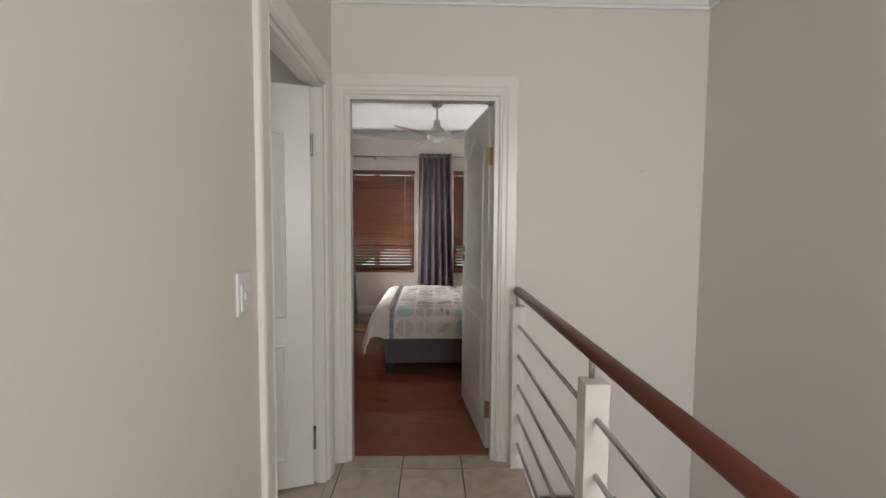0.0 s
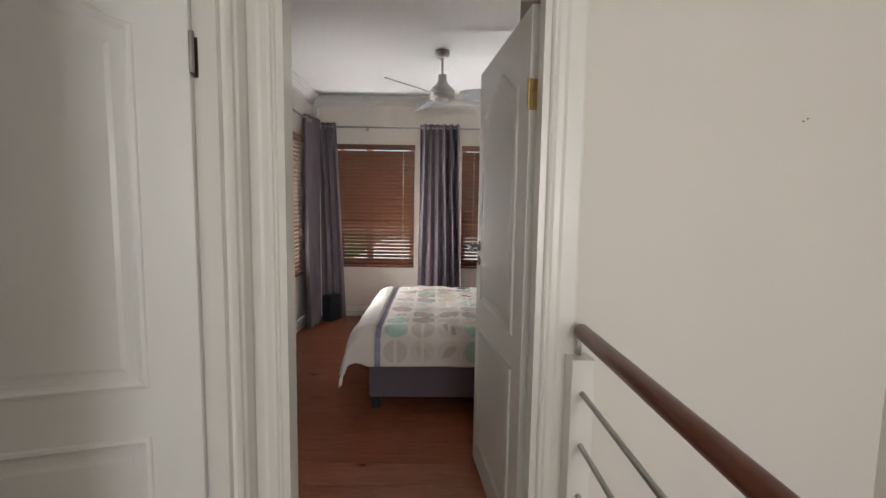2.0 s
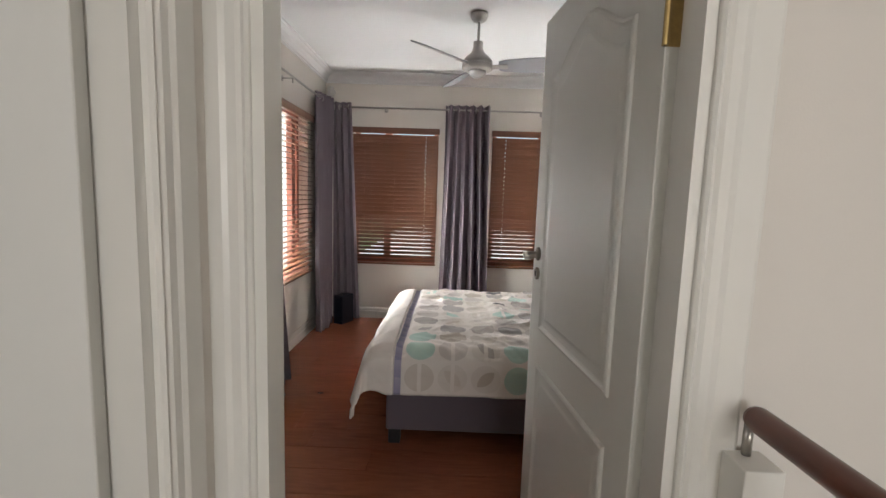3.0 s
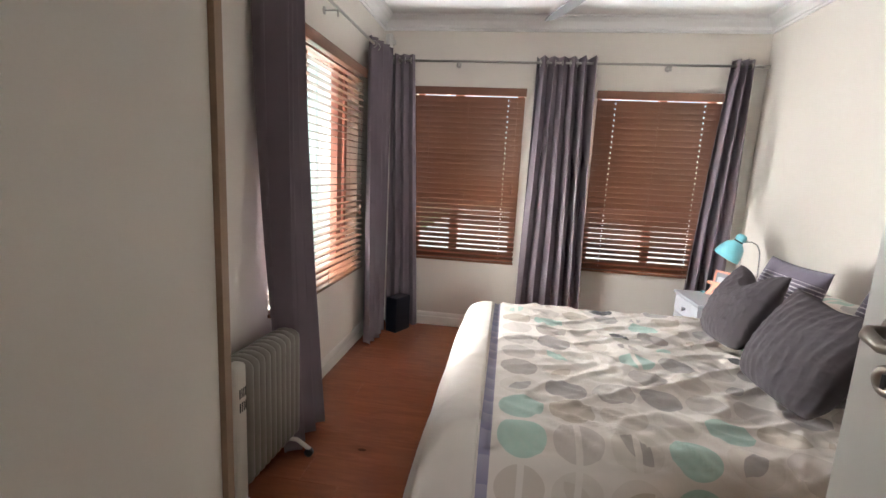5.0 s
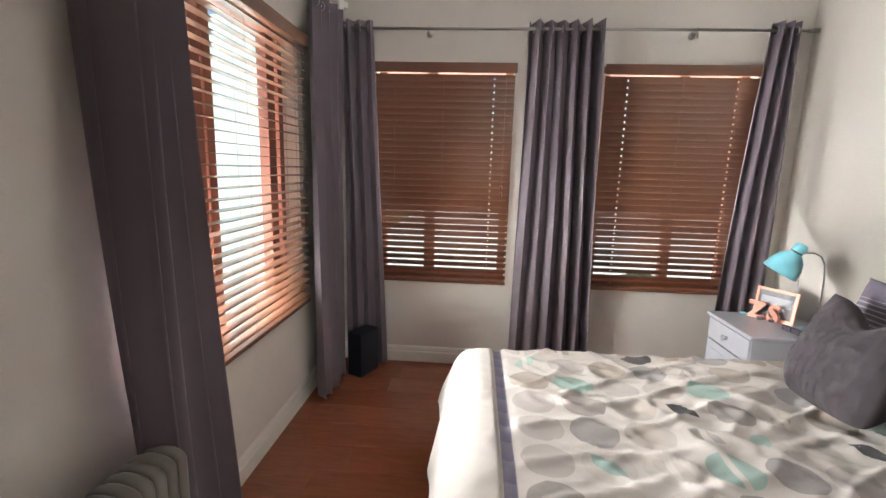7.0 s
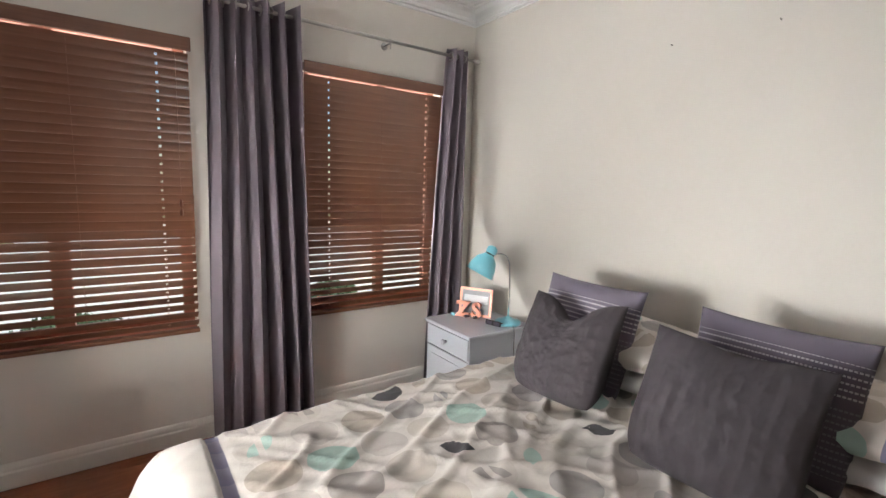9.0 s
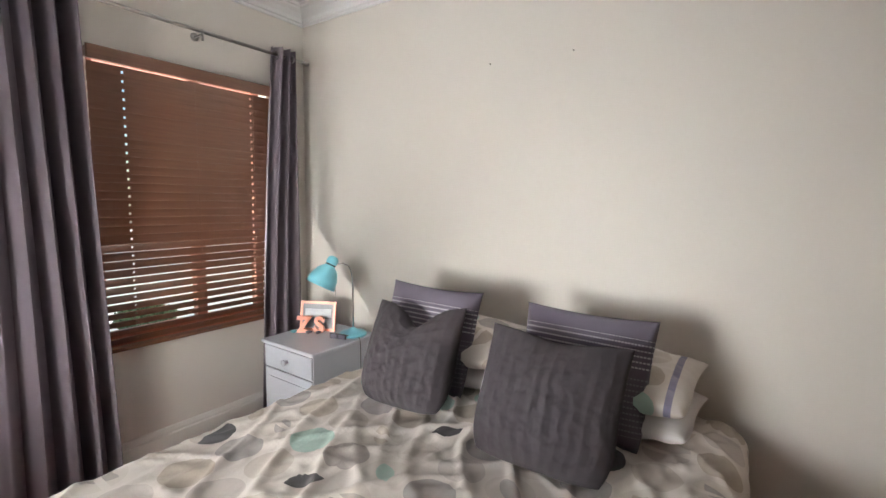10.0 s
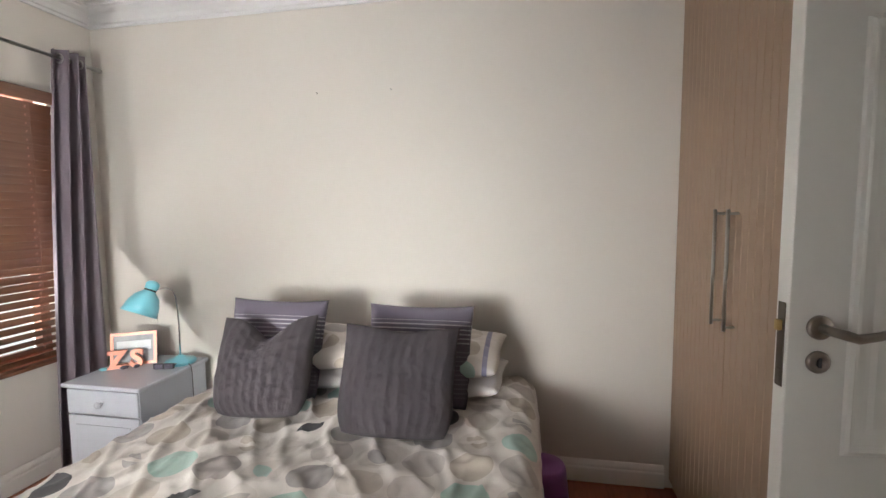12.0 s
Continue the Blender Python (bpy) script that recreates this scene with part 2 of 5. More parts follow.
def duvet_material(name="duvet_print", pitch=0.166, plain_to=0.225, stripe=0.035, low=0.0, mirror=0.0):
    """Cotton printed with rows of discs, a plain border and a blue band; laid out by the cloth's own coordinates in metres."""
    m = bpy.data.materials.new(name)
    m.use_nodes = True
    nt, b = nodes_of(m)
    b.inputs["Roughness"].default_value = 0.8
    b.inputs["Sheen Weight"].default_value = 0.15
    uv = nt.nodes.new("ShaderNodeUVMap")
    uv.uv_map = "cloth"
    sep = nt.nodes.new("ShaderNodeSeparateXYZ")
    nt.links.new(uv.outputs["UV"], sep.inputs[0])
    u, v = sep.outputs["X"], sep.outputs["Y"]
    if mirror:
        u = math_node(nt, "SUBTRACT", mirror, u)
    gu = math_node(nt, "DIVIDE", math_node(nt, "SUBTRACT", u, plain_to + stripe + 0.008), pitch)
    gv = math_node(nt, "DIVIDE", math_node(nt, "ADD", v, 0.262), pitch)
    cu, cv = math_node(nt, "FLOOR", gu), math_node(nt, "FLOOR", gv)
    comb = nt.nodes.new("ShaderNodeCombineXYZ")
    nt.links.new(cu, comb.inputs[0])
    nt.links.new(cv, comb.inputs[1])
    comb.inputs[2].default_value = low
    wn = nt.nodes.new("ShaderNodeTexWhiteNoise")
    wn.noise_dimensions = "3D"
    nt.links.new(comb.outputs[0], wn.inputs["Vector"])
    fu = math_node(nt, "SUBTRACT", math_node(nt, "FRACT", gu), 0.5)
    fv = math_node(nt, "SUBTRACT", math_node(nt, "FRACT", gv), 0.5)
    d = math_node(nt, "SQRT", math_node(nt, "ADD", math_node(nt, "MULTIPLY", fu, fu), math_node(nt, "MULTIPLY", fv, fv)))
    disc = math_node(nt, "LESS_THAN", d, 0.445)
    ramp = nt.nodes.new("ShaderNodeValToRGB")
    ramp.color_ramp.interpolation = "CONSTANT"
    cols = [(0.0, (0.47, 0.405, 0.335)), (0.20, (0.36, 0.335, 0.33)), (0.36, (0.37, 0.56, 0.50)), (0.53, (0.58, 0.52, 0.465)), (0.66, (0.55, 0.50, 0.47)), (0.80, (0.065, 0.062, 0.068)), (0.93, (0.37, 0.33, 0.31))]
    els = ramp.color_ramp.elements
    els[0].color = (*cols[0][1], 1)
    els[1].position, els[1].color = cols[1][0], (*cols[1][1], 1)
    for p, c in cols[2:]:
        e = els.new(p)
        e.color = (*c, 1)
    nt.links.new(wn.outputs["Value"], ramp.inputs["Fac"])
    dark = math_node(nt, "MULTIPLY", math_node(nt, "GREATER_THAN", wn.outputs["Value"], 0.80), math_node(nt, "LESS_THAN", wn.outputs["Value"], 0.93))
    sepc = nt.nodes.new("ShaderNodeSeparateXYZ")
    nt.links.new(wn.outputs["Color"], sepc.inputs[0])
    lower = math_node(nt, "GREATER_THAN", math_node(nt, "ADD", math_node(nt, "MULTIPLY", fu, math_node(nt, "SUBTRACT", sepc.outputs["X"], 0.5)), math_node(nt, "MULTIPLY", fv, -1.0)), 0.0)
    # a leaf: where two discs set apart on a slant overlap
    leafy = math_node(nt, "GREATER_THAN", sepc.outputs["Y"], 0.62)
    turn = math_node(nt, "SUBTRACT", math_node(nt, "MULTIPLY", math_node(nt, "GREATER_THAN", sepc.outputs["X"], 0.5), 2.0), 1.0)
    across = math_node(nt, "MULTIPLY", math_node(nt, "ADD", fu, math_node(nt, "MULTIPLY", fv, turn)), 0.7071)
    rr = math_node(nt, "MULTIPLY", d, d)
    far = math_node(nt, "ADD", math_node(nt, "ADD", rr, math_node(nt, "MULTIPLY", math_node(nt, "ABSOLUTE", across), 0.56)), 0.0784)
    leaf = math_node(nt, "LESS_THAN", far, 0.2)
    lower = mix_value(nt, leafy, lower, leaf)
    halfmask = math_node(nt, "MULTIPLY", disc, lower)
    nz = nt.nodes.new("ShaderNodeTexNoise")
    nz.inputs["Scale"].default_value = 55
    nz.inputs["Detail"].default_value = 4
    nt.links.new(uv.outputs["UV"], nz.inputs["Vector"])
    split = math_node(nt, "GREATER_THAN", sepc.outputs["Z"], 0.80)
    bar = math_node(nt, "LESS_THAN", math_node(nt, "ABSOLUTE", fu), 0.06)
    gap = math_node(nt, "SUBTRACT", 1.0, math_node(nt, "MULTIPLY", split, bar))
    ground = (0.71, 0.66, 0.615)
    pale = mix_node(nt, math_node(nt, "MULTIPLY", nz.outputs["Fac"], 0.35), ramp.outputs["Color"], (0.64, 0.585, 0.54))
    ink = mix_node(nt, dark, pale, (0.56, 0.51, 0.47))
    ink = mix_node(nt, math_node(nt, "MULTIPLY", dark, leafy), ink, (0.71, 0.66, 0.615))
    second = math_node(nt, "MULTIPLY", math_node(nt, "SUBTRACT", 1.0, dark), math_node(nt, "MULTIPLY", leafy, math_node(nt, "GREATER_THAN", sepc.outputs["Z"], 0.35)))
    ink = mix_node(nt, math_node(nt, "MULTIPLY", second, math_node(nt, "SUBTRACT", 1.0, leaf)), ink, (0.65, 0.60, 0.55))
    col = mix_node(nt, math_node(nt, "MULTIPLY", disc, gap), ground, ink)
    worn = math_node(nt, "LESS_THAN", nz.outputs["Fac"], 0.70)
    col = mix_node(nt, math_node(nt, "MULTIPLY", math_node(nt, "MULTIPLY", halfmask, dark), worn), col, (0.07, 0.066, 0.072))
    printed = math_node(nt, "GREATER_THAN", u, plain_to + stripe)
    col = mix_node(nt, printed, ground, col)
    band = math_node(nt, "MULTIPLY", math_node(nt, "GREATER_THAN", u, plain_to), math_node(nt, "LESS_THAN", u, plain_to + stripe))
    step = math_node(nt, "FRACT", math_node(nt, "MULTIPLY", v, 11.0))
    bandcol = mix_node(nt, step, (0.24, 0.23, 0.35), (0.34, 0.32, 0.42))
    col = mix_node(nt, band, col, bandcol)
    nt.links.new(col, b.inputs["Base Color"])
    bp = nt.nodes.new("ShaderNodeBump")
    bp.inputs["Strength"].default_value = 0.5
    bp.inputs["Distance"].default_value = 0.0032
    cre = nt.nodes.new("ShaderNodeTexNoise")
    cre.inputs["Scale"].default_value = 14
    cre.inputs["Detail"].default_value = 5
    cre.inputs["Distortion"].default_value = 0.8
    nt.links.new(uv.outputs["UV"], cre.inputs["Vector"])
    nt.links.new(cre.outputs["Fac"], bp.inputs["Height"])
    nt.links.new(bp.outputs["Normal"], b.inputs["Normal"])
    return m


DUVET = duvet_material()
PILLOWCASE = duvet_material("pillowcase_print", 0.16, -9.0, 0.0, 3.0)
PILLOW_HEM = duvet_material("pillowcase_print_hemmed", 0.16, 0.07, 0.022, 3.0, 1.35)


def striped_cushion():
    """Slate cloth with rows of fine white dashed stitching over a band of its height."""
    m = mat("slate_cushion_stitched", (0.115, 0.098, 0.128), 0.9, bump=0.0008, scale=500, vary=0.1, sheen=0.05)
    nt, b = nodes_of(m)
    old = b.inputs["Base Color"].links[0].from_socket
    uv = nt.nodes.new("ShaderNodeUVMap")
    uv.uv_map = "cloth"
    sep = nt.nodes.new("ShaderNodeSeparateXYZ")
    nt.links.new(uv.outputs["UV"], sep.inputs[0])
    u, v = sep.outputs["X"], sep.outputs["Y"]
    line = math_node(nt, "LESS_THAN", math_node(nt, "FRACT", math_node(nt, "MULTIPLY", v, 52.0)), 0.30)
    dash = math_node(nt, "LESS_THAN", math_node(nt, "FRACT", math_node(nt, "MULTIPLY", u, 95.0)), 0.72)
    up = math_node(nt, "LESS_THAN", math_node(nt, "ABSOLUTE", math_node(nt, "SUBTRACT", v, 0.335)), 0.052)
    mid = math_node(nt, "LESS_THAN", math_node(nt, "ABSOLUTE", math_node(nt, "SUBTRACT", v, 0.16)), 0.10)
    zone = math_node(nt, "MULTIPLY", math_node(nt, "MULTIPLY", line, dash), math_node(nt, "ADD", up, math_node(nt, "MULTIPLY", mid, 0.22)))
    nt.links.new(mix_node(nt, zone, old, (0.50, 0.47, 0.50)), b.inputs["Base Color"])
    return m


STRIPED = striped_cushion()


# ---- mesh helpers ----
def finish(name, bm, material, smooth=False):
    me = bpy.data.meshes.new(name)
    bmesh.ops.recalc_face_normals(bm, faces=bm.faces)
    if smooth:
        for f in bm.faces:
            f.smooth = True
    bm.to_mesh(me)
    bm.free()
    for m in material if isinstance(material, (list, tuple)) else [material]:
        me.materials.append(m)
    return me


def part(name, bm, material, parent, label="", smooth=False, m=None):
    ob = new(name, finish(name, bm, material, smooth))
    if parent is not None:
        ob.parent = parent
    if m is not None:
        ob.matrix_basis = m
    if label:
        ob["label"] = label
    return ob


def solid(name, bm, material, label, category, smooth=False, m=None, kind="", group=""):
    return tagged(part(name, bm, material, None, "", smooth, m), label, category, group, kind)


def thing(name, label, category, m=None, group=""):
    ob = new(name)
    ob.empty_display_size = 0.05
    if m is not None:
        ob.matrix_basis = m
    return tagged(ob, label, category, group)


def bevel(bm, r, seg=2):
    if r > 0:
        bmesh.ops.bevel(bm, geom=bm.edges[:], offset=r, segments=seg, affect="EDGES", profile=0.5)
    return bm


def add_box(bm, x0, x1, y0, y1, z0, z1):
    v = [bm.verts.new((x, y, z)) for z in (z0, z1) for x, y in ((x0, y0), (x1, y0), (x1, y1), (x0, y1))]
    for f in ((3, 2, 1, 0), (4, 5, 6, 7), (0, 1, 5, 4), (1, 2, 6, 5), (2, 3, 7, 6), (3, 0, 4, 7)):
        bm.faces.new([v[i] for i in f])
    return bm


def box(x0, x1, y0, y1, z0, z1, r=0.0, seg=2):
    bm = add_box(bmesh.new(), min(x0, x1), max(x0, x1), min(y0, y1), max(y0, y1), min(z0, z1), max(z0, z1))
    return bevel(bm, r, seg)


def wall_with_holes(axis, a0, a1, z0, z1, p0, p1, holes):
    """A wall along 'x' or 'y' from a0 to a1 with thickness p0..p1; holes are (a, b, z, z)."""
    bm = bmesh.new()
    xs = sorted({a0, a1, *[h[i] for h in holes for i in (0, 1)]})
    zs = sorted({z0, z1, *[h[i] for h in holes for i in (2, 3)]})
    inside = lambda a, z: a0 < a < a1 and z0 < z < z1 and not any(h[0] < a < h[1] and h[2] < z < h[3] for h in holes)
    P = lambda a, p, z: (a, p, z) if axis == "x" else (p, a, z)
    q = lambda *c: bm.faces.new([bm.verts.new(v) for v in c])
    for i in range(len(xs) - 1):
        for k in range(len(zs) - 1):
            a, b, c, d = xs[i], xs[i + 1], zs[k], zs[k + 1]
            am, zm = (a + b) / 2, (c + d) / 2
            if not inside(am, zm):
                continue
            for p in (p0, p1):
                q(P(a, p, c), P(b, p, c), P(b, p, d), P(a, p, d))
            for (na, nz, e) in ((a - 1e-4, zm, 0), (b + 1e-4, zm, 1), (am, c - 1e-4, 2), (am, d + 1e-4, 3)):
                if not inside(na, nz):
                    if e < 2:
                        s = (a, b)[e]
                        q(P(s, p0, c), P(s, p1, c), P(s, p1, d), P(s, p0, d))
                    else:
                        s = (c, d)[e - 2]
                        q(P(a, p0, s), P(b, p0, s), P(b, p1, s), P(a, p1, s))
    bmesh.ops.remove_doubles(bm, verts=bm.verts, dist=1e-5)
    return bm


def sweep(bm, profile, path, n, closed=False, cap=True):
    """Sweeps a closed profile (a: across the path in its plane, to its left; b: along n) along a planar path with mitred corners."""
    n = Vector(n).normalized()
    pts = [Vector(p) for p in path]
    rings = []
    cnt = len(pts)
    for i, p in enumerate(pts):
        def side(j, k):
            d = (pts[k % cnt] - pts[j % cnt]).normalized()
            return n.cross(d)
        if closed:
            s1, s2 = side(i - 1, i), side(i, i + 1)
        else:
            s1 = side(i - 1, i) if i > 0 else side(i, i + 1)
            s2 = side(i, i + 1) if i < cnt - 1 else side(i - 1, i)
        s = s1 + s2
        s = s / max(0.2, s.dot(s1))
        rings.append([bm.verts.new(p + s * a + n * b) for a, b in profile])
    m = len(profile)
    for i in range(cnt if closed else cnt - 1):
        r0, r1 = rings[i], rings[(i + 1) % cnt]
        for k in range(m):
            bm.faces.new((r0[k], r0[(k + 1) % m], r1[(k + 1) % m], r1[k]))
    if cap and not closed:
        bm.faces.new(rings[0][::-1])
        bm.faces.new(rings[-1])
    return bm


def tube(bm, pts, r, seg=10, cap=True):
    """A round tube along a path; r is a number or one radius a point."""
    pts = [Vector(p) for p in pts]
    rs = r if isinstance(r, (list, tuple)) else [r] * len(pts)
    rings, ref = [], None
    for i, p in enumerate(pts):
        d = (pts[min(i + 1, len(pts) - 1)] - pts[max(i - 1, 0)]).normalized()
        if ref is None:
            ref = Vector((0, 0, 1)) if abs(d.z) < 0.9 else Vector((1, 0, 0))
        u = (ref - d * ref.dot(d)).normalized()
        ref = u
        w = d.cross(u)
        rings.append([bm.verts.new(p + (u * math.cos(2 * math.pi * k / seg) + w * math.sin(2 * math.pi * k / seg)) * rs[i]) for k in range(seg)])
    for a, b in zip(rings, rings[1:]):
        for k in range(seg):
            bm.faces.new((a[k], a[(k + 1) % seg], b[(k + 1) % seg], b[k]))
    if cap:
        bm.faces.new(rings[0][::-1])
        bm.faces.new(rings[-1])
    return bm


def lathe(bm, prof, seg=24, m=None, cap=True):
    """Turns (radius, height) pairs round z."""
    rings = []
    for r, z in prof:
        ring = []
        for k in range(seg):
            v = Vector((r * math.cos(2 * math.pi * k / seg), r * math.sin(2 * math.pi * k / seg), z))
            ring.append(bm.verts.new(m @ v if m is not None else v))
        rings.append(ring)
    for a, b in zip(rings, rings[1:]):
        for k in range(seg):
            bm.faces.new((a[k], a[(k + 1) % seg], b[(k + 1) % seg], b[k]))
    if cap:
        bm.faces.new(rings[0][::-1])
        bm.faces.new(rings[-1])
    return bm


def torus(bm, R, r, m, seg=20, sub=8):
    rings = []
    for i in range(seg):
        a = 2 * math.pi * i / seg
        rings.append([bm.verts.new(m @ Vector(((R + r * math.cos(t)) * math.cos(a), (R + r * math.cos(t)) * math.sin(a), r * math.sin(t)))) for t in [2 * math.pi * k / sub for k in range(sub)]])
    for i in range(seg):
        a, b = rings[i], rings[(i + 1) % seg]
        for k in range(sub):
            bm.faces.new((a[k], a[(k + 1) % sub], b[(k + 1) % sub], b[k]))
    return bm


# ---- plan, metres ----
XL, XR = -1.49, 1.508         # bedroom side walls
XS = 1.475                    # stair wall
Y0, Y1 = 2.68, 6.60           # bedroom end walls
YE = 2.56                     # landing side of the end wall
XC = -0.575                   # landing side wall
ZC = 2.62                     # ceiling
YB = -2.2                     # wall behind
DX0, DX1, DZ = -0.511, 0.345, 2.052   # bedroom doorway
EX0, EX1 = 1.580, 2.385         # side doorway, along y


def wall(name, bm, label="cream painted plaster wall with an eggshell finish"):
    return solid(name, bm, WALL, label, "wall", kind="structure")


wall("wall_end", wall_with_holes("x", -2.6, XS, -2.9, ZC, YE, Y0, [(DX0, DX1, -0.03, DZ)]))
wall("wall_landing", wall_with_holes("y", YB, YE, 0.0, ZC, XC - 0.09, XC, [(EX0, EX1, 0.0, DZ)]))
wall("wall_stair", wall_with_holes("y", YB - 0.12, Y0, -2.9, ZC, XS, XS + 0.2, []))
wall("wall_bed", wall_with_holes("y", Y0, Y1 + 0.2, -2.9, ZC, XR, XR + 0.2, []))
WIN1, WIN2 = (-1.19, -0.29), (0.29, 1.22)
wall("wall_windows", wall_with_holes("x", XL - 0.22, XR, -0.2, ZC, Y1, Y1 + 0.22, [(*WIN1, 0.63, 2.062), (*WIN2, 0.63, 2.062)]))
LWY0, LWY1 = 4.70, 5.98
wall("wall_side_window", wall_with_holes("y", Y0, Y1, -0.2, ZC, XL - 0.22, XL, [(LWY0, LWY1, 0.63, 2.062)]))
# Unseen wall; its opening is made for the landing fill lamp.
wall("wall_behind", wall_with_holes("x", -2.6, XS, -2.9, ZC, YB - 0.12, YB, [(0.45, 1.35, 0.9, 2.1)]))
wall("wall_side_room_far", box(-2.72, -2.6, YB, YE, 0, ZC))
wall("wall_side_room_near", box(-2.6, XC - 0.09, 0.6, 0.72, 0, ZC))
wall("wall_stair_lower", box(0.40, 0.50, YB, YE, -2.9, -0.2205))
wall("wall_closet_side", box(XL, -0.850, Y0, 3.40, 0, ZC), "cream painted plaster side wall of the closet")

ceil = [(XL - 0.22, XR + 0.2, Y0, Y1 + 0.22), (-2.72, XR + 0.2, YB - 0.12, Y0)]
bm = bmesh.new()
for c in ceil:
    add_box(bm, *c, ZC, ZC + 0.15)
solid("ceiling", bm, CEIL, "smooth white painted plasterboard ceiling", "ceiling", kind="structure")

# cornices
CORN = [(0, 0), (0, -0.105), (0.012, -0.105), (0.014, -0.09), (0.024, -0.086), (0.030, -0.066), (0.050, -0.040), (0.074, -0.026), (0.080, -0.018), (0.094, -0.014), (0.096, 0)]


def cornice(name, path, closed):
    bm = sweep(bmesh.new(), CORN, path, (0, 0, 1), closed)
    return solid(name, bm, CEIL, "white moulded plaster cornice at the ceiling", "cornice", kind="structure")


cornice("cornice_bedroom", [(XL, 3.40, ZC), (-0.850, 3.40, ZC), (-0.850, Y0, ZC), (XR, Y0, ZC), (XR, Y1, ZC), (XL, Y1, ZC)], True)
cornice("cornice_landing", [(XC, YB, ZC), (XS, YB, ZC), (XS, YE, ZC), (XC, YE, ZC)], True)

# skirting
SK = [(0, 0), (0.018, 0), (0.018, 0.072), (0.015, 0.078), (0.012, 0.080), (0.012, 0.094), (0.008, 0.108), (0.004, 0.114), (0, 0.116)]


def skirting(name, path):
    bm = sweep(bmesh.new(), SK, path, (0, 0, 1))
    return solid(name, bm, GLOSS, "white gloss moulded skirting board", "skirting", kind="structure")


skirting("baseboard_bedroom", [(XR, 3.331, 0.002), (XR, Y1, 0.002), (XL, Y1, 0.002), (XL, 3.44, 0.002)])

# floors
solid("floor_base", box(XL - 0.2, XR + 0.1, 2.63, Y1 + 0.2, -0.2, -0.012), GROUT, "dark underlay below the laminate boards", "floor", kind="structure")
solid("landing_slab", box(-2.6, 0.50, YB, 2.63, -0.22, -0.010), GROUT, "grouted screed under the landing tiles", "floor", kind="structure")
solid("lower_floor", box(0.40, XS, YB, YE, -3.0, -2.9), GROUT, "dark floor of the lower hall", "floor", kind="structure")
solid("door_threshold", box(DX0 + 0.023, DX1 - 0.023, 2.614, 2.6515, -0.011, 0.003, 0.002), BOARD, "reddish timber threshold strip between tiles and boards", "threshold", kind="structure")
solid("landing_edge", box(0.475, 0.50, YB, YE, -0.22, 0.004, 0.004), GLOSS, "white painted edge board of the landing", "edge", kind="structure")

# lower stair pieces seen through the railing
bm = box(1.02, 1.30, 2.30, YE, -0.75, -0.23, 0.012)
solid("stair_pier", bm, GLOSS, "white painted pier beside the stair below the landing", "pier", kind="structure")
bm = tube(bmesh.new(), [(0.56, 2.50, -0.215), (1.02, 2.50, -0.215)], 0.026, 12)
solid("stair_rail_lower", bm, RAILWOOD, "dark red timber handrail of the lower stair flight", "handrail", smooth=True, kind="structure")

# ---- doorways ----
ARCH = [(0, 0), (0.0, 0.010), (0.006, 0.016), (0.014, 0.011), (0.022, 0.017), (0.040, 0.017), (0.050, 0.022), (0.097, 0.022), (0.105, 0.018), (0.105, 0)]


def architrave(name, path, n):
    bm = sweep(bmesh.new(), ARCH, path, n)
    return solid(name, bm, GLOSS, "white gloss moulded timber door architrave", "architrave", kind="structure")


architrave("trim_door_1", [(DX0 + 0.012, YE, 0), (DX0 + 0.012, YE, DZ - 0.012), (DX1 - 0.012, YE, DZ - 0.012), (DX1 - 0.012, YE, 0)], (0, -1, 0))
architrave("trim_door_1_inside", [(DX1 - 0.0, Y0, 0), (DX1 - 0.0, Y0, DZ), (DX0 + 0.0, Y0, DZ), (DX0 + 0.0, Y0, 0)], (0, 1, 0))
architrave("trim_door_2", [(XC, EX0 + 0.012, 0), (XC, EX0 + 0.012, DZ - 0.012), (XC, EX1 - 0.012, DZ - 0.012), (XC, EX1 - 0.012, 0)], (1, 0, 0))


def lining(name, axis, a0, a1, p0, p1, stop0, stop1):
    """Door lining boards with a stop bead, in a wall along the axis."""
    bm = bmesh.new()
    t = 0.022

    def B(a, b, c, d, z0, z1):
        add_box(bm, *((a, b, c, d) if axis == "x" else (c, d, a, b)), z0, z1)

    B(a0, a0 + t, p0, p1, 0, DZ - t)
    B(a1 - t, a1, p0, p1, 0, DZ - t)
    B(a0, a1, p0, p1, DZ - t, DZ)
    B(a0 + t, a0 + t + 0.012, stop0, stop1, 0, DZ - t)
    B(a1 - t - 0.012, a1 - t, stop0, stop1, 0, DZ - t)
    B(a0 + t + 0.012, a1 - t - 0.012, stop0, stop1, DZ - t - 0.012, DZ - t)
    return solid(name, bm, GLOSS, "white gloss door lining with a narrow stop bead", "door lining", kind="structure")


lining("door_frame_1", "x", DX0, DX1, YE + 0.001, Y0 - 0.001, YE + 0.001, Y0 - 0.042)
lining("door_frame_2", "y", EX0, EX1, XC - 0.089, XC - 0.001, XC - 0.048, XC - 0.001)


def arch_outline(x0, x1, z0, z1, rise, steps=12):
    """Outline of a door panel with a raised, shouldered arch at the top."""
    pts = [(x0, z0), (x1, z0), (x1, z1 - rise)]
    w = x1 - x0
    for i in range(1, steps):
        t = i / steps
        x = x1 - w * t
        k = min(1.0, max(0.0, (0.5 - abs(t - 0.5)) / 0.5))
        s = k * k * (3 - 2 * k)
        pts.append((x, z1 - rise + rise * s))
    pts.append((x0, z1 - rise))
    return pts


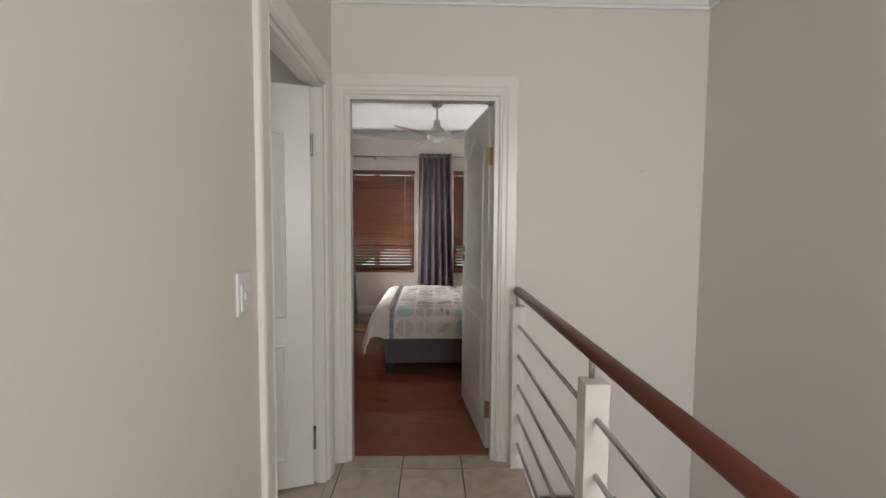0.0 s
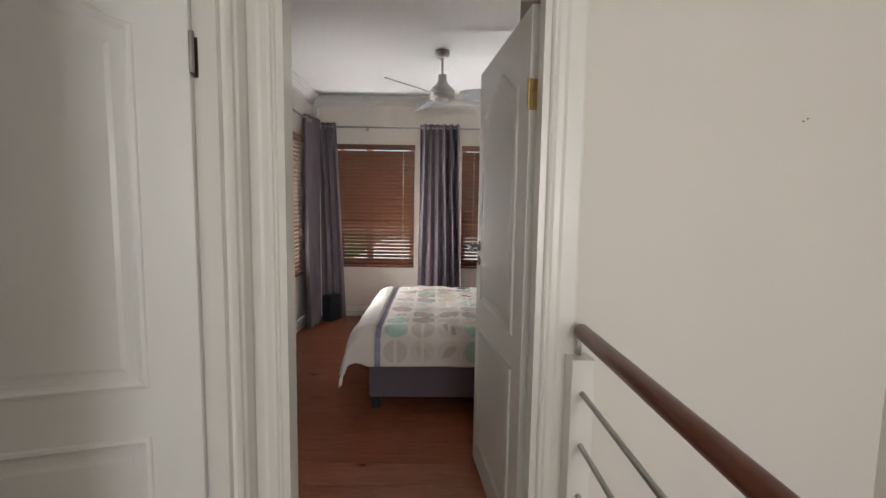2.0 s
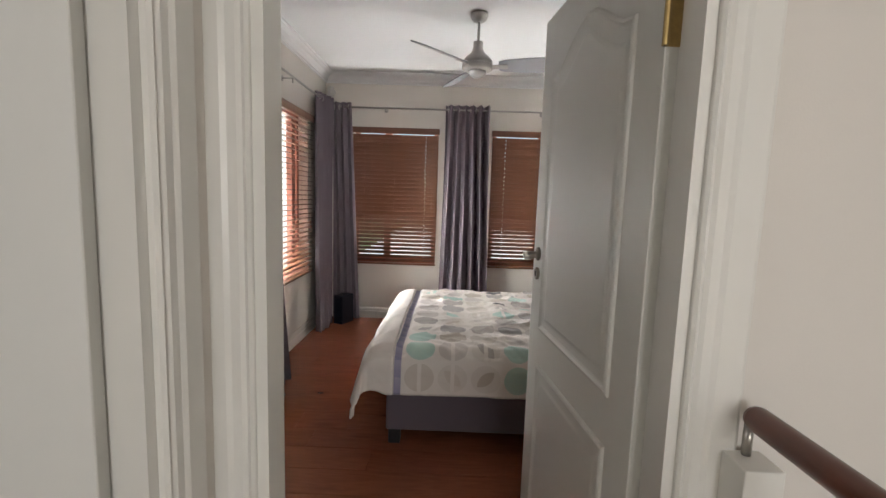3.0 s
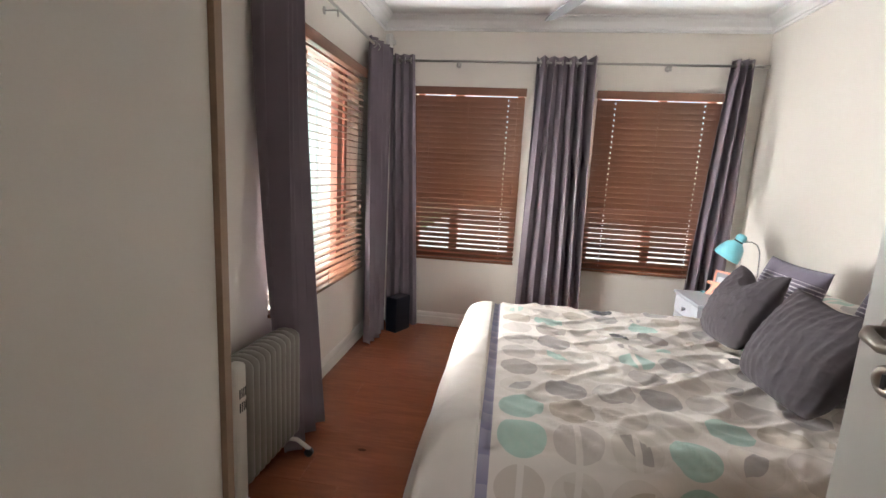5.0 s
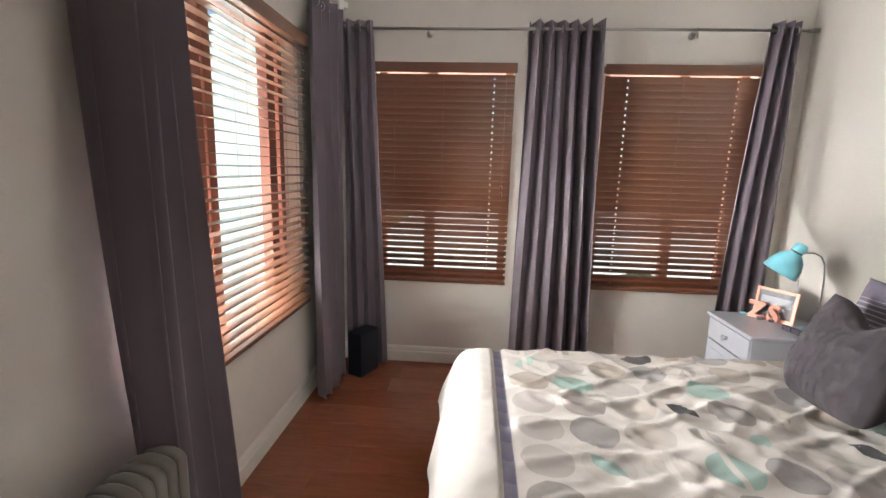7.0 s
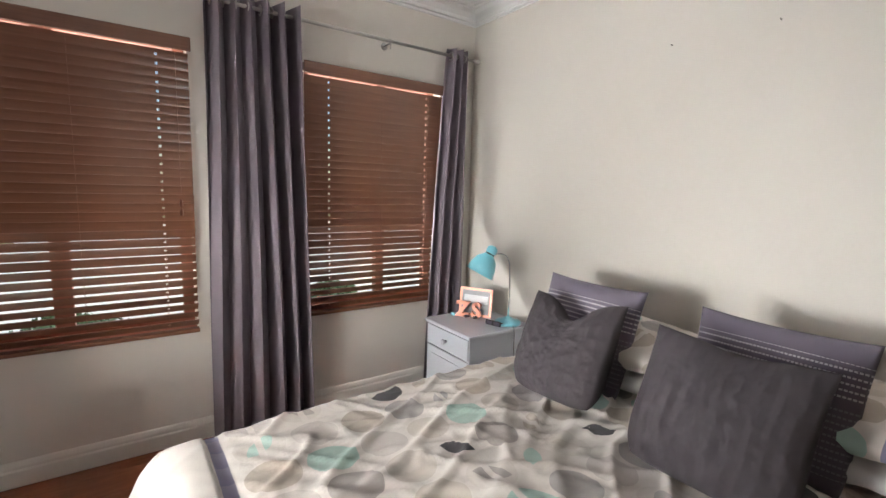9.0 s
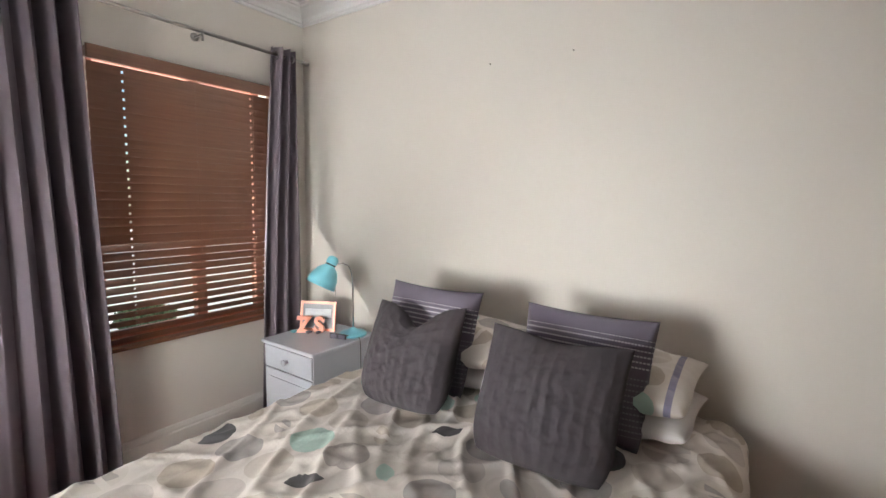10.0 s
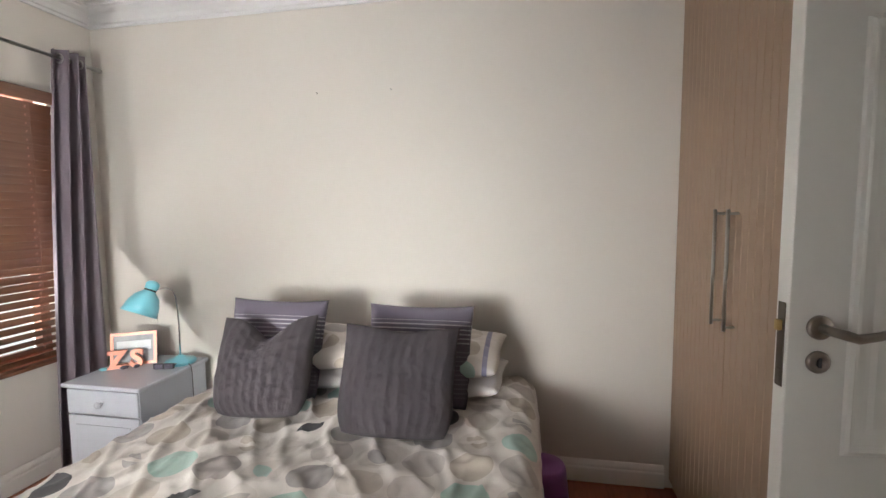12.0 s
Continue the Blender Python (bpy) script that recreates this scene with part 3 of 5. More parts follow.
def door_leaf(name, width, height, m, label, hinge_mat, handle=True, lock_label=""):
    """A moulded two-panel door: x runs from the hinge along the leaf, y is its thickness (0 to 0.04), z up."""
    root = thing(name, label, "door", m)
    T = 0.040
    part("leaf", box(0.0, width, 0.0, T, 0.012, height, 0.002, 1), DOORP, root)
    s = 0.135
    ups = arch_outline(s, width - s, 0.90, height - 0.13, 0.11)
    low = [(s, 0.17), (width - s, 0.17), (width - s, 0.74), (s, 0.74)]
    prof = [(-0.016, 0.0), (-0.012, 0.006), (-0.004, 0.0085), (0.003, 0.004), (0.010, 0.0015), (0.024, 0.0)]
    for side, y, ny in ((0, 0.0, -1), (1, T, 1)):
        for o in (ups, low):
            path = [(x, y, z) for x, z in (o if ny > 0 else o)]
            bm = bmesh.new()
            pr = prof if ny < 0 else [(-a, b) for a, b in prof]
            sweep(bm, pr, path, (0, ny, 0), True)
            part("panel_moulding", bm, DOORP, root)
            cx = sum(x for x, z in o) / len(o)
            zs = [z for x, z in o]
            cz = (min(zs) + max(zs)) / 2
            k = 0.045
            inner = []
            for x, z in o:
                inner.append((x + (k if x < cx else -k) * min(1, abs(x - cx) / 0.1), z + (k if z < cz else -k)))
            bm = bmesh.new()
            a = [bm.verts.new((x + (0.012 if x > cx else -0.012) * min(1, abs(x - cx) / 0.1), y + ny * 0.0005, z + (0.012 if z > cz else -0.012))) for x, z in inner]
            b = [bm.verts.new((x, y + ny * 0.0032, z)) for x, z in inner]
            c = [bm.verts.new((x, y - ny * 0.003, z)) for x, z in inner]
            n = len(inner)
            for i in range(n):
                bm.faces.new((a[i], a[(i + 1) % n], b[(i + 1) % n], b[i]))
            bm.faces.new(b)
            bm.faces.new(c)
            for i in range(n):
                bm.faces.new((a[i], a[(i + 1) % n], c[(i + 1) % n], c[i]))
            part("raised_panel", bm, DOORP, root)
    for z in (0.25, 1.735):
        bm = bmesh.new()
        add_box(bm, 0.001, 0.004, 0.004, 0.036, z - 0.05, z + 0.05)
        tube(bm, [(-0.006, T + 0.004, z - 0.05), (-0.006, T + 0.004, z + 0.05)], 0.0065, 10)
        add_box(bm, -0.004, -0.0005, 0.004, T + 0.004, z - 0.05, z + 0.05)
        part("hinge", bm, hinge_mat, root, "worn metal butt hinge")
    if handle:
        hx, hz = width - 0.062, 1.165
        for y, ny in ((0.0, -1), (T, 1)):
            R = Matrix.Translation((hx, y, hz)) @ Matrix.Rotation(math.radians(90 if ny < 0 else -90), 4, "X")
            bm = lathe(bmesh.new(), [(0.026, 0), (0.026, 0.006), (0.022, 0.009), (0.013, 0.010), (0.010, 0.012)], 24, R)
            hd = part("handle", bm, NICKEL, root, "brushed steel lever handle", True)
            bm = tube(bmesh.new(), [(hx, y + ny * 0.008, hz), (hx, y + ny * 0.045, hz), (hx - 0.010, y + ny * 0.055, hz - 0.002), (hx - 0.035, y + ny * 0.057, hz - 0.010), (hx - 0.075, y + ny * 0.056, hz - 0.004), (hx - 0.115, y + ny * 0.052, hz + 0.006)], [0.010, 0.010, 0.0105, 0.010, 0.009, 0.008], 12)
            part("lever", bm, NICKEL, hd, "", True)
            R2 = Matrix.Translation((hx, y, hz - 0.075)) @ Matrix.Rotation(math.radians(90 if ny < 0 else -90), 4, "X")
            bm = lathe(bmesh.new(), [(0.024, 0), (0.024, 0.006), (0.020, 0.009), (0.009, 0.009), (0.009, 0.003)], 24, R2)
            kh = part("keyhole_rose", bm, NICKEL, root, "", True)
            # Black block standing in for the dark inside the keyhole.
            part("keyhole_shade", box(hx - 0.0035, hx + 0.0035, y + ny * 0.003, y + ny * 0.0105, hz - 0.086, hz - 0.064, 0.001), BLACK, kh)
        plate = part("lock_plate", box(width - 0.0005, width + 0.0025, 0.009, 0.031, hz - 0.135, hz + 0.05, 0.001), LOCKMETAL, root, "dull metal lock face plate")
        part("latch", box(width + 0.002, width + 0.013, 0.013, 0.027, hz - 0.012, hz + 0.012, 0.003), BRASS, plate)
        part("bolt", box(width + 0.002, width + 0.004, 0.014, 0.026, hz - 0.125, hz - 0.095, 0.001), LOCKMETAL, plate)
    return root


# ---- doors ----
bed_door = door_leaf("door_1", 0.811, 2.022, pose(0.333, 2.678, 0, 0, 0, 96.2), "white painted two-panel moulded door standing wide open into the bedroom", BRASS)
side_door = door_leaf("door_2", 0.69, 2.015, pose(-0.640, 2.357, 0, 0, 0, 197), "white painted two-panel moulded door ajar beside the bedroom doorway", DARKMETAL)

for z in (0.25, 1.735):
    part("hinge_plate", box(-0.656, -0.6235, 2.3600, 2.3625, z - 0.05, z + 0.05, 0.0008), LOCKMETAL, side_door, "dark worn hinge plate", m=side_door.matrix_basis.inverted())

bm = box(DX0 + 0.0215, DX0 + 0.0235, 2.575, 2.60, 0.93, 1.14, 0.0008)
strike = tagged(part("strike_plate", bm, STEEL, None), "dull steel strike plate set in the white door lining", "strike plate")

# ---- railing on the landing ----
RX = 0.445


def railing():
    root = thing("balustrade", "landing balustrade with white posts, steel bars and a mahogany handrail", "railing", pose(RX, 1.0, 0))
    ys = (2.505, 1.355, 0.205, -0.945, -2.10)
    for y in ys:
        p = part("post", box(-0.036, 0.036, y - 1.0 - 0.036, y - 1.0 + 0.036, 0.0, 0.905, 0.003), GLOSS, root, "white painted square timber post")
        bm = tube(bmesh.new(), [(0, y - 1.0 + 0.02, 0.900), (0, y - 1.0 + 0.02, 0.968)], 0.0085, 12)
        part("spigot", bm, STEEL, p, "brushed steel pin", True)
    for a, b in zip(ys, ys[1:]):
        for z in (0.800, 0.635, 0.470, 0.305, 0.140):
            bm = tube(bmesh.new(), [(0, a - 1.036, z), (0, b - 1.0 + 0.036, z)], 0.0085, 12)
            part("bar", bm, STEEL, root, "brushed steel horizontal bar", True)
    bm = tube(bmesh.new(), [(0, 1.515, 0.985), (0, 1.505, 0.985), (0, -3.1, 0.985)], [0.021, 0.024, 0.024], 20)
    part("handrail", bm, RAILWOOD, root, "round mahogany stained handrail", True)
    return root


railing()


def light_switch():
    root = thing("light_switch", "white plastic single rocker light switch on the landing wall", "light switch", pose(XC, 1.370, 1.155))
    part("plate", box(0, 0.008, -0.042, 0.042, -0.062, 0.062, 0.004, 2), WHITEPLASTIC, root)
    part("surround", box(0.006, 0.012, -0.026, 0.026, -0.048, 0.030, 0.003, 2), WHITEPLASTIC, root)
    part("rocker", box(0.009, 0.016, -0.009, 0.009, -0.016, 0.004, 0.002, 2), WHITEPLASTIC, root, "small white rocker")


light_switch()
for n, y, z in (("a", 1.121, 1.642), ("b", 1.134, 1.650)):
    bm = tube(bmesh.new(), [(y, YE + 0.002, z), (y, YE - 0.004, z)], 0.0025, 8)
    solid("wall_plug", bm, DARKMETAL, "old wall plug hole in the stair wall", "wall plug")


# ---- wardrobe ----
def wardrobe(m, width, depth, doors, label, handles):
    """Front faces local -y; x from 0 to width."""
    root = thing("wardrobe", label, "wardrobe", m)
    H = ZC - 0.002
    part("carcass", box(0.002, width - 0.002, 0.020, depth, 0.0, H), TAN, root)
    w = width / doors
    for i in range(doors):
        x0, x1 = i * w + 0.0015, (i + 1) * w - 0.0015
        bm = bmesh.new()
        n = int(round((x1 - x0) / 0.047))
        pts = []
        for k in range(n):
            a, b = x0 + (x1 - x0) * k / n, x0 + (x1 - x0) * (k + 1) / n
            pts += [(a + 0.0, 0.0035), (a + 0.0022, 0.0), (b - 0.0022, 0.0), (b, 0.0035)]
        top = [bm.verts.new((x, y, H)) for x, y in pts]
        bot = [bm.verts.new((x, y, 0.05)) for x, y in pts]
        for k in range(len(pts) - 1):
            bm.faces.new((bot[k], bot[k + 1], top[k + 1], top[k]))
        bl, br = bm.verts.new((x0, 0.018, 0.05)), bm.verts.new((x1, 0.018, 0.05))
        tl, tr = bm.verts.new((x0, 0.018, H)), bm.verts.new((x1, 0.018, H))
        bm.faces.new((bl, tl, tr, br))
        bm.faces.new((bot[0], top[0], tl, bl))
        bm.faces.new((bot[-1], br, tr, top[-1]))
        bm.faces.new([*top, tr, tl])
        bm.faces.new([*bot[::-1], bl, br])
        d = part("door", bm, TAN, root, "grooved tan wardrobe door")
        for hx in handles:
            if x0 < hx < x1:
                bm = tube(bmesh.new(), [(hx, -0.034, 0.985), (hx, -0.034, 1.415)], 0.006, 12)
                for z in (1.00, 1.40):
                    tube(bm, [(hx, 0.0, z), (hx, -0.034, z)], 0.0045, 8)
                part("handle", bm, STEEL, d, "long brushed steel bar handle", True)
    return root


# the right-hand robe looks towards the windows
wardrobe(Matrix.Translation((XR, 3.306, 0)) @ pose(0, 0, 0, 0, 0, 180), 1.148, 0.606, 2, "built-in tan wood-effect wardrobe with grooved doors up to the ceiling", (0.533, 0.643))
# the closet on the other side, seen only by the edge of its door
bm = box(XL + 0.002, -0.840, 3.403, 3.423, 0.05, ZC - 0.10, 0.001)
solid("closet_door", bm, TAN, "tan wood-effect closet door beside the plastered side wall", "closet door")


# ---- windows ----
def window(name, m, width, height, mullions, arch=False):
    """Stained timber window, local x along the wall, y outwards, z up from the sill; mullions are (x, width)."""
    root = tagged(new(name), "reddish stained timber window with clear glass", "window", kind="structure")
    root.matrix_basis = m
    y0, y1 = 0.085, 0.135
    f = 0.05
    fr = bmesh.new()
    add_box(fr, 0, f, y0, y1, 0, height)
    add_box(fr, width - f, width, y0, y1, 0, height)
    add_box(fr, f, width - f, y0, y1, 0, f)
    add_box(fr, f, width - f, y0, y1, height - 0.028, height)
    part("window_frame", fr, ORANGEWOOD, root, "reddish stained timber window frame")
    xs = [f]
    for x, w in mullions:
        part("mullion", box(x - w / 2, x + w / 2, y0 + 0.004, y1 + 0.008, f, height - 0.028, 0.003), ORANGEWOOD, root, "reddish stained timber mullion")
        xs += [x - w / 2, x + w / 2]
    xs.append(width - f)
    for a, b in zip(xs[::2], xs[1::2]):
        p = part("pane", box(a, b, 0.106, 0.110, f, height - 0.028), GLASS, root, "clear glass pane")
        p.visible_shadow = False
    part("window_sill", box(-0.0, width, 0.002, 0.084, -0.0, 0.018, 0.002), ORANGEWOOD, root, "reddish stained timber inner sill")
    return root


wz = 0.63
window("window_1", pose(WIN1[0], Y1, wz), WIN1[1] - WIN1[0], 1.432, [(0.36, 0.075)])
window("window_2", pose(WIN2[0], Y1, wz), WIN2[1] - WIN2[0], 1.432, [(0.53, 0.06)])
window("window_3", Matrix.Translation((XL, LWY0, wz)) @ pose(0, 0, 0, 0, 0, 90), LWY1 - LWY0, 1.432, [(0.525, 0.06), (0.60, 0.055), (1.155, 0.085)])


def slat_mesh(width, holes):
    """One slat, gently crowned, with a small route hole at each ladder."""
    bm = bmesh.new()
    ys = (-0.0245, -0.012, -0.0055, 0.0055, 0.012, 0.0245)
    xs = [0.0]
    for h in holes:
        xs += [h - 0.005, h + 0.005]
    xs.append(width)
    up = [[bm.verts.new((x, y, 0.0022 * (1 - (y / 0.0245) ** 2) + 0.0013)) for y in ys] for x in xs]
    lo = [[bm.verts.new((x, y, 0.0022 * (1 - (y / 0.0245) ** 2) - 0.0013)) for y in ys] for x in xs]
    for i in range(len(xs) - 1):
        for k in range(5):
            if i % 2 and k == 2:
                for a, b in (((i, 2), (i, 3)), ((i + 1, 2), (i + 1, 3)), ((i, 2), (i + 1, 2)), ((i, 3), (i + 1, 3))):
                    bm.faces.new((up[a[0]][a[1]], up[b[0]][b[1]], lo[b[0]][b[1]], lo[a[0]][a[1]]))
                continue
            bm.faces.new((up[i][k], up[i + 1][k], up[i + 1][k + 1], up[i][k + 1]))
            bm.faces.new((lo[i][k], lo[i][k + 1], lo[i + 1][k + 1], lo[i + 1][k]))
        for k in (0, 5):
            bm.faces.new((up[i][k], up[i + 1][k], lo[i + 1][k], lo[i][k]))
    for i in (0, -1):
        for k in range(5):
            bm.faces.new((up[i][k], up[i][k + 1], lo[i][k + 1], lo[i][k]))
    return finish("slat", bm, SLAT)


def blind(m, width, height, tilt, label, cords, wand, holes=(), uneven=1.5):
    """Timber venetian blind: x along the wall, -y into the room, z up from the bottom rail. tilt(k, n) gives the slat's degrees."""
    root = thing("venetian_blind", label, "blind", m)
    me = slat_mesh(width - 0.012, [c - 0.006 for c in holes])
    pitch = 0.0425
    n = int((height - 0.10) / pitch)
    for k in range(n):
        s = new("slat", me)
        s.parent = root
        z = 0.055 + pitch * k
        s.matrix_basis = pose(0.006 + random.uniform(-0.001, 0.001), 0.0, z, tilt(k, n) + random.uniform(-uneven, uneven), 0, random.uniform(-0.12, 0.12))
    part("bottom_rail", box(0.004, width - 0.004, -0.025, 0.025, 0.006, 0.026, 0.004), SLAT, root, "solid timber bottom rail")
    part("valance", box(-0.004, width + 0.004, -0.040, -0.028, height - 0.065, height, 0.004), SLAT, root, "stained timber valance board")
    part("headrail", box(0.0, width, -0.027, 0.025, height - 0.05, height - 0.006, 0.002), SLAT, root)
    for x in cords:
        bm = bmesh.new()
        for dy in (-0.026, 0.026):
            tube(bm, [(x, dy, 0.02), (x, dy, height - 0.06)], 0.0008, 5)
        part("ladder_cord", bm, SLAT, root)
    if wand:
        x, z = wand
        bm = tube(bmesh.new(), [(x, -0.036, height - 0.08), (x, -0.036, z + 0.05)], 0.0012, 6)
        part("pull_cord", bm, SLAT, root)
        for dz in (0.0, -0.045):
            bm = lathe(bmesh.new(), [(0.002, 0.035), (0.006, 0.028), (0.008, 0.008), (0.006, 0.0)], 10, pose(x, -0.036, z + dz))
            part("toggle", bm, RAILWOOD, root, "small dark timber cord toggle", True)
    return root


def closing(k, n):
    """Closed above, opening towards the sill."""
    t = k / n
    return -45 - 16 * t / 0.36 if t < 0.36 else -68 - 10 * min(1.0, (t - 0.36) / 0.2)


blind(pose(WIN1[0] - 0.012, Y1 - 0.020, 0.605), WIN1[1] - WIN1[0] + 0.024, 1.465, closing, "brown timber venetian blind, mostly closed, partly open near the sill", (0.14, 0.46, 0.785), (0.86, 0.66), (0.785,), 2.4)
blind(pose(WIN2[0] - 0.012, Y1 - 0.020, 0.605), WIN2[1] - WIN2[0] + 0.024, 1.465, closing, "brown timber venetian blind, mostly closed, partly open near the sill", (0.15, 0.48, 0.82), None, (0.15, 0.82), 3.0)
blind(Matrix.Translation((XL + 0.022, LWY0 - 0.012, 0.605)) @ pose(0, 0, 0, 0, 0, 90), LWY1 - LWY0 + 0.024, 1.465, lambda k, n: 4, "brown timber venetian blind with open slats on the side window", (0.16, 0.65, 1.14), (1.20, 0.47))


# ---- curtains ----
def curtain(name, m, top, bottom, height, folds, depth, label, seed, shift=0.0, rings=0):
    """Eyelet curtain: local x along the rod, y out from the wall, z up. top and bottom are (x0, x1)."""
    root = thing(name, label, "curtain", m)
    rnd = random.Random(seed)
    ph = [rnd.uniform(-0.5, 0.5) for _ in range(6)]
    nu, nv = folds * 16, 40
    bm = bmesh.new()
    grid = []
    for j in range(nv + 1):
        v = j / nv
        z = height * v
        x0 = bottom[0] + (top[0] - bottom[0]) * v ** 1.2
        x1 = bottom[1] + (top[1] - bottom[1]) * v ** 1.2
        row = []
        for i in range(nu + 1):
            u = i / nu
            a = 2 * math.pi * folds * (u + (1 - v) * 0.05 * math.sin(4 * u + ph[0] * 3))
            soft = 0.72 + 0.28 * v
            amp = depth * (0.75 + 0.35 * math.sin(3.1 * u * folds / 3 + ph[1] * 5 + 1.5 * (1 - v)))
            y = amp * soft * math.sin(a) + 0.10 * depth * (1 - v) * math.sin(1.6 * a + ph[2] * 7) + shift * (1 - v) ** 1.6
            x = x0 + (x1 - x0) * (u + 0.06 * math.sin(2 * a) / folds) + 0.004 * math.sin(5 * v + ph[3] * 6 + u * 4)
            row.append(bm.verts.new((x, y, z)))
        grid.append(row)
    for a, b in zip(grid, grid[1:]):
        for i in range(nu):
            bm.faces.new((a[i], a[i + 1], b[i + 1], b[i]))
    cl = part("cloth", bm, FABRIC, root, "", True)
    sol = cl.modifiers.new("thickness", "SOLIDIFY")
    sol.thickness = 0.0022
    for k in range(rings):
        u = (k + 0.5) / rings
        x = top[0] + (top[1] - top[0]) * u
        R = pose(x, 0, height - 0.048, 0, 90, 0)
        bm = torus(bmesh.new(), 0.023, 0.004, R)
        part("eyelet", bm, STEEL, root, "brushed steel eyelet ring", True)
    return root


def rod(name, pts, ends, brackets, into, label):
    root = thing(name, label, "curtain rod", pose(*pts[0]))
    o = Vector(pts[0])
    bm = tube(bmesh.new(), [(0, 0, 0), Vector(pts[1]) - o], 0.0095, 12)
    part("rod", bm, STEEL, root, "", True)
    for p in ends:
        bm = tube(bmesh.new(), [Vector(p[0]) - o, Vector(p[1]) - o], [0.013, 0.013], 12)
        part("finial", bm, STEEL, root, "", True)
    for b in brackets:
        b = Vector(b) - o
        w = Vector(into)
        bm = bmesh.new()
        tube(bm, [b - Vector((0, 0, 0.012)), b + w - Vector((0, 0, 0.012))], 0.005, 8)
        tube(bm, [b + Vector((0, 0, -0.046)), b + Vector((0, 0, 0.012))], 0.006, 8)
        c = b + w
        tube(bm, [c - w * 0.06 - Vector((0, 0, 0.012)), c - w * 0.001 - Vector((0, 0, 0.012))], 0.022, 16)
        part("bracket", bm, STEEL, root, "", True)
    return root


RZ = 2.262
rod("curtain_rod", [(XL + 0.10, 6.515, RZ), (1.425, 6.515, RZ)], [((1.425, 6.515, RZ), (1.48, 6.515, RZ))], [(-0.845, 6.515, RZ), (0.79, 6.515, RZ)], (0, Y1 - 6.515, 0), "long brushed steel curtain rod above the two far windows")
rod("curtain_rod", [(XL + 0.085, 4.05, RZ), (XL + 0.085, 6.42, RZ)], [((XL + 0.085, 6.42, RZ), (XL + 0.085, 6.45, RZ))], [(XL + 0.085, 5.35, RZ)], (-0.085, 0, 0), "brushed steel curtain rod above the side window")
curtain("curtain", pose(0, 6.515, 0.012), (-1.40, -1.205), (-1.37, -1.10), 2.295, 3, 0.040, "mauve grey eyelet curtain drawn into the far corner", 1, rings=4)
curtain("curtain", pose(0, 6.515, 0.012), (-0.218, 0.243), (-0.232, 0.290), 2.295, 6, 0.072, "mauve grey eyelet curtain hanging in deep folds between the two windows", 2, rings=8)
curtain("curtain", pose(0, 6.515, 0.012), (1.222, 1.372), (1.075, 1.40), 2.295, 3, 0.042, "mauve grey eyelet curtain gathered beside the bed wall", 3, rings=4)
curtain("curtain", Matrix.Translation((XL + 0.085, 0, 0.012)) @ pose(0, 0, 0, 0, 0, 90), (6.00, 6.34), (5.96, 6.33), 2.295, 4, 0.066, "mauve grey eyelet curtain at the end of the side window", 4, shift=-0.03, rings=4)
curtain("curtain", Matrix.Translation((XL + 0.085, 0, 0.012)) @ pose(0, 0, 0, 0, 0, 90), (4.55, 4.88), (4.53, 4.84), 2.295, 4, 0.072, "dark mauve eyelet curtain with a caught fold behind the oil heater", 5, shift=-0.115, rings=6)

# ---- floor box in the corner, motion sensor ----
box_root = tagged(part("storage_box", box(-0.055, 0.055, -0.095, 0.095, 0, 0.30, 0.004), NAVY, None, m=pose(-1.235, 6.385, 0.0, 0, 0, -25)), "narrow navy box standing on the floor behind the corner curtains", "box")


def sensor():
    root = thing("motion_sensor", "white plastic motion sensor high in the room corner", "sensor", pose(-1.425, 6.535, 2.415, 0, 0, -40))
    part("body", box(-0.030, 0.030, -0.022, 0.022, -0.055, 0.055, 0.010, 3), WHITEPLASTIC, root)
    part("lens", box(-0.020, 0.020, -0.027, -0.020, -0.040, 0.005, 0.004, 2), LINEN, root)
    part("mount", box(-0.012, 0.012, 0.020, 0.060, -0.02, 0.02, 0.003), WHITEPLASTIC, root)


sensor()


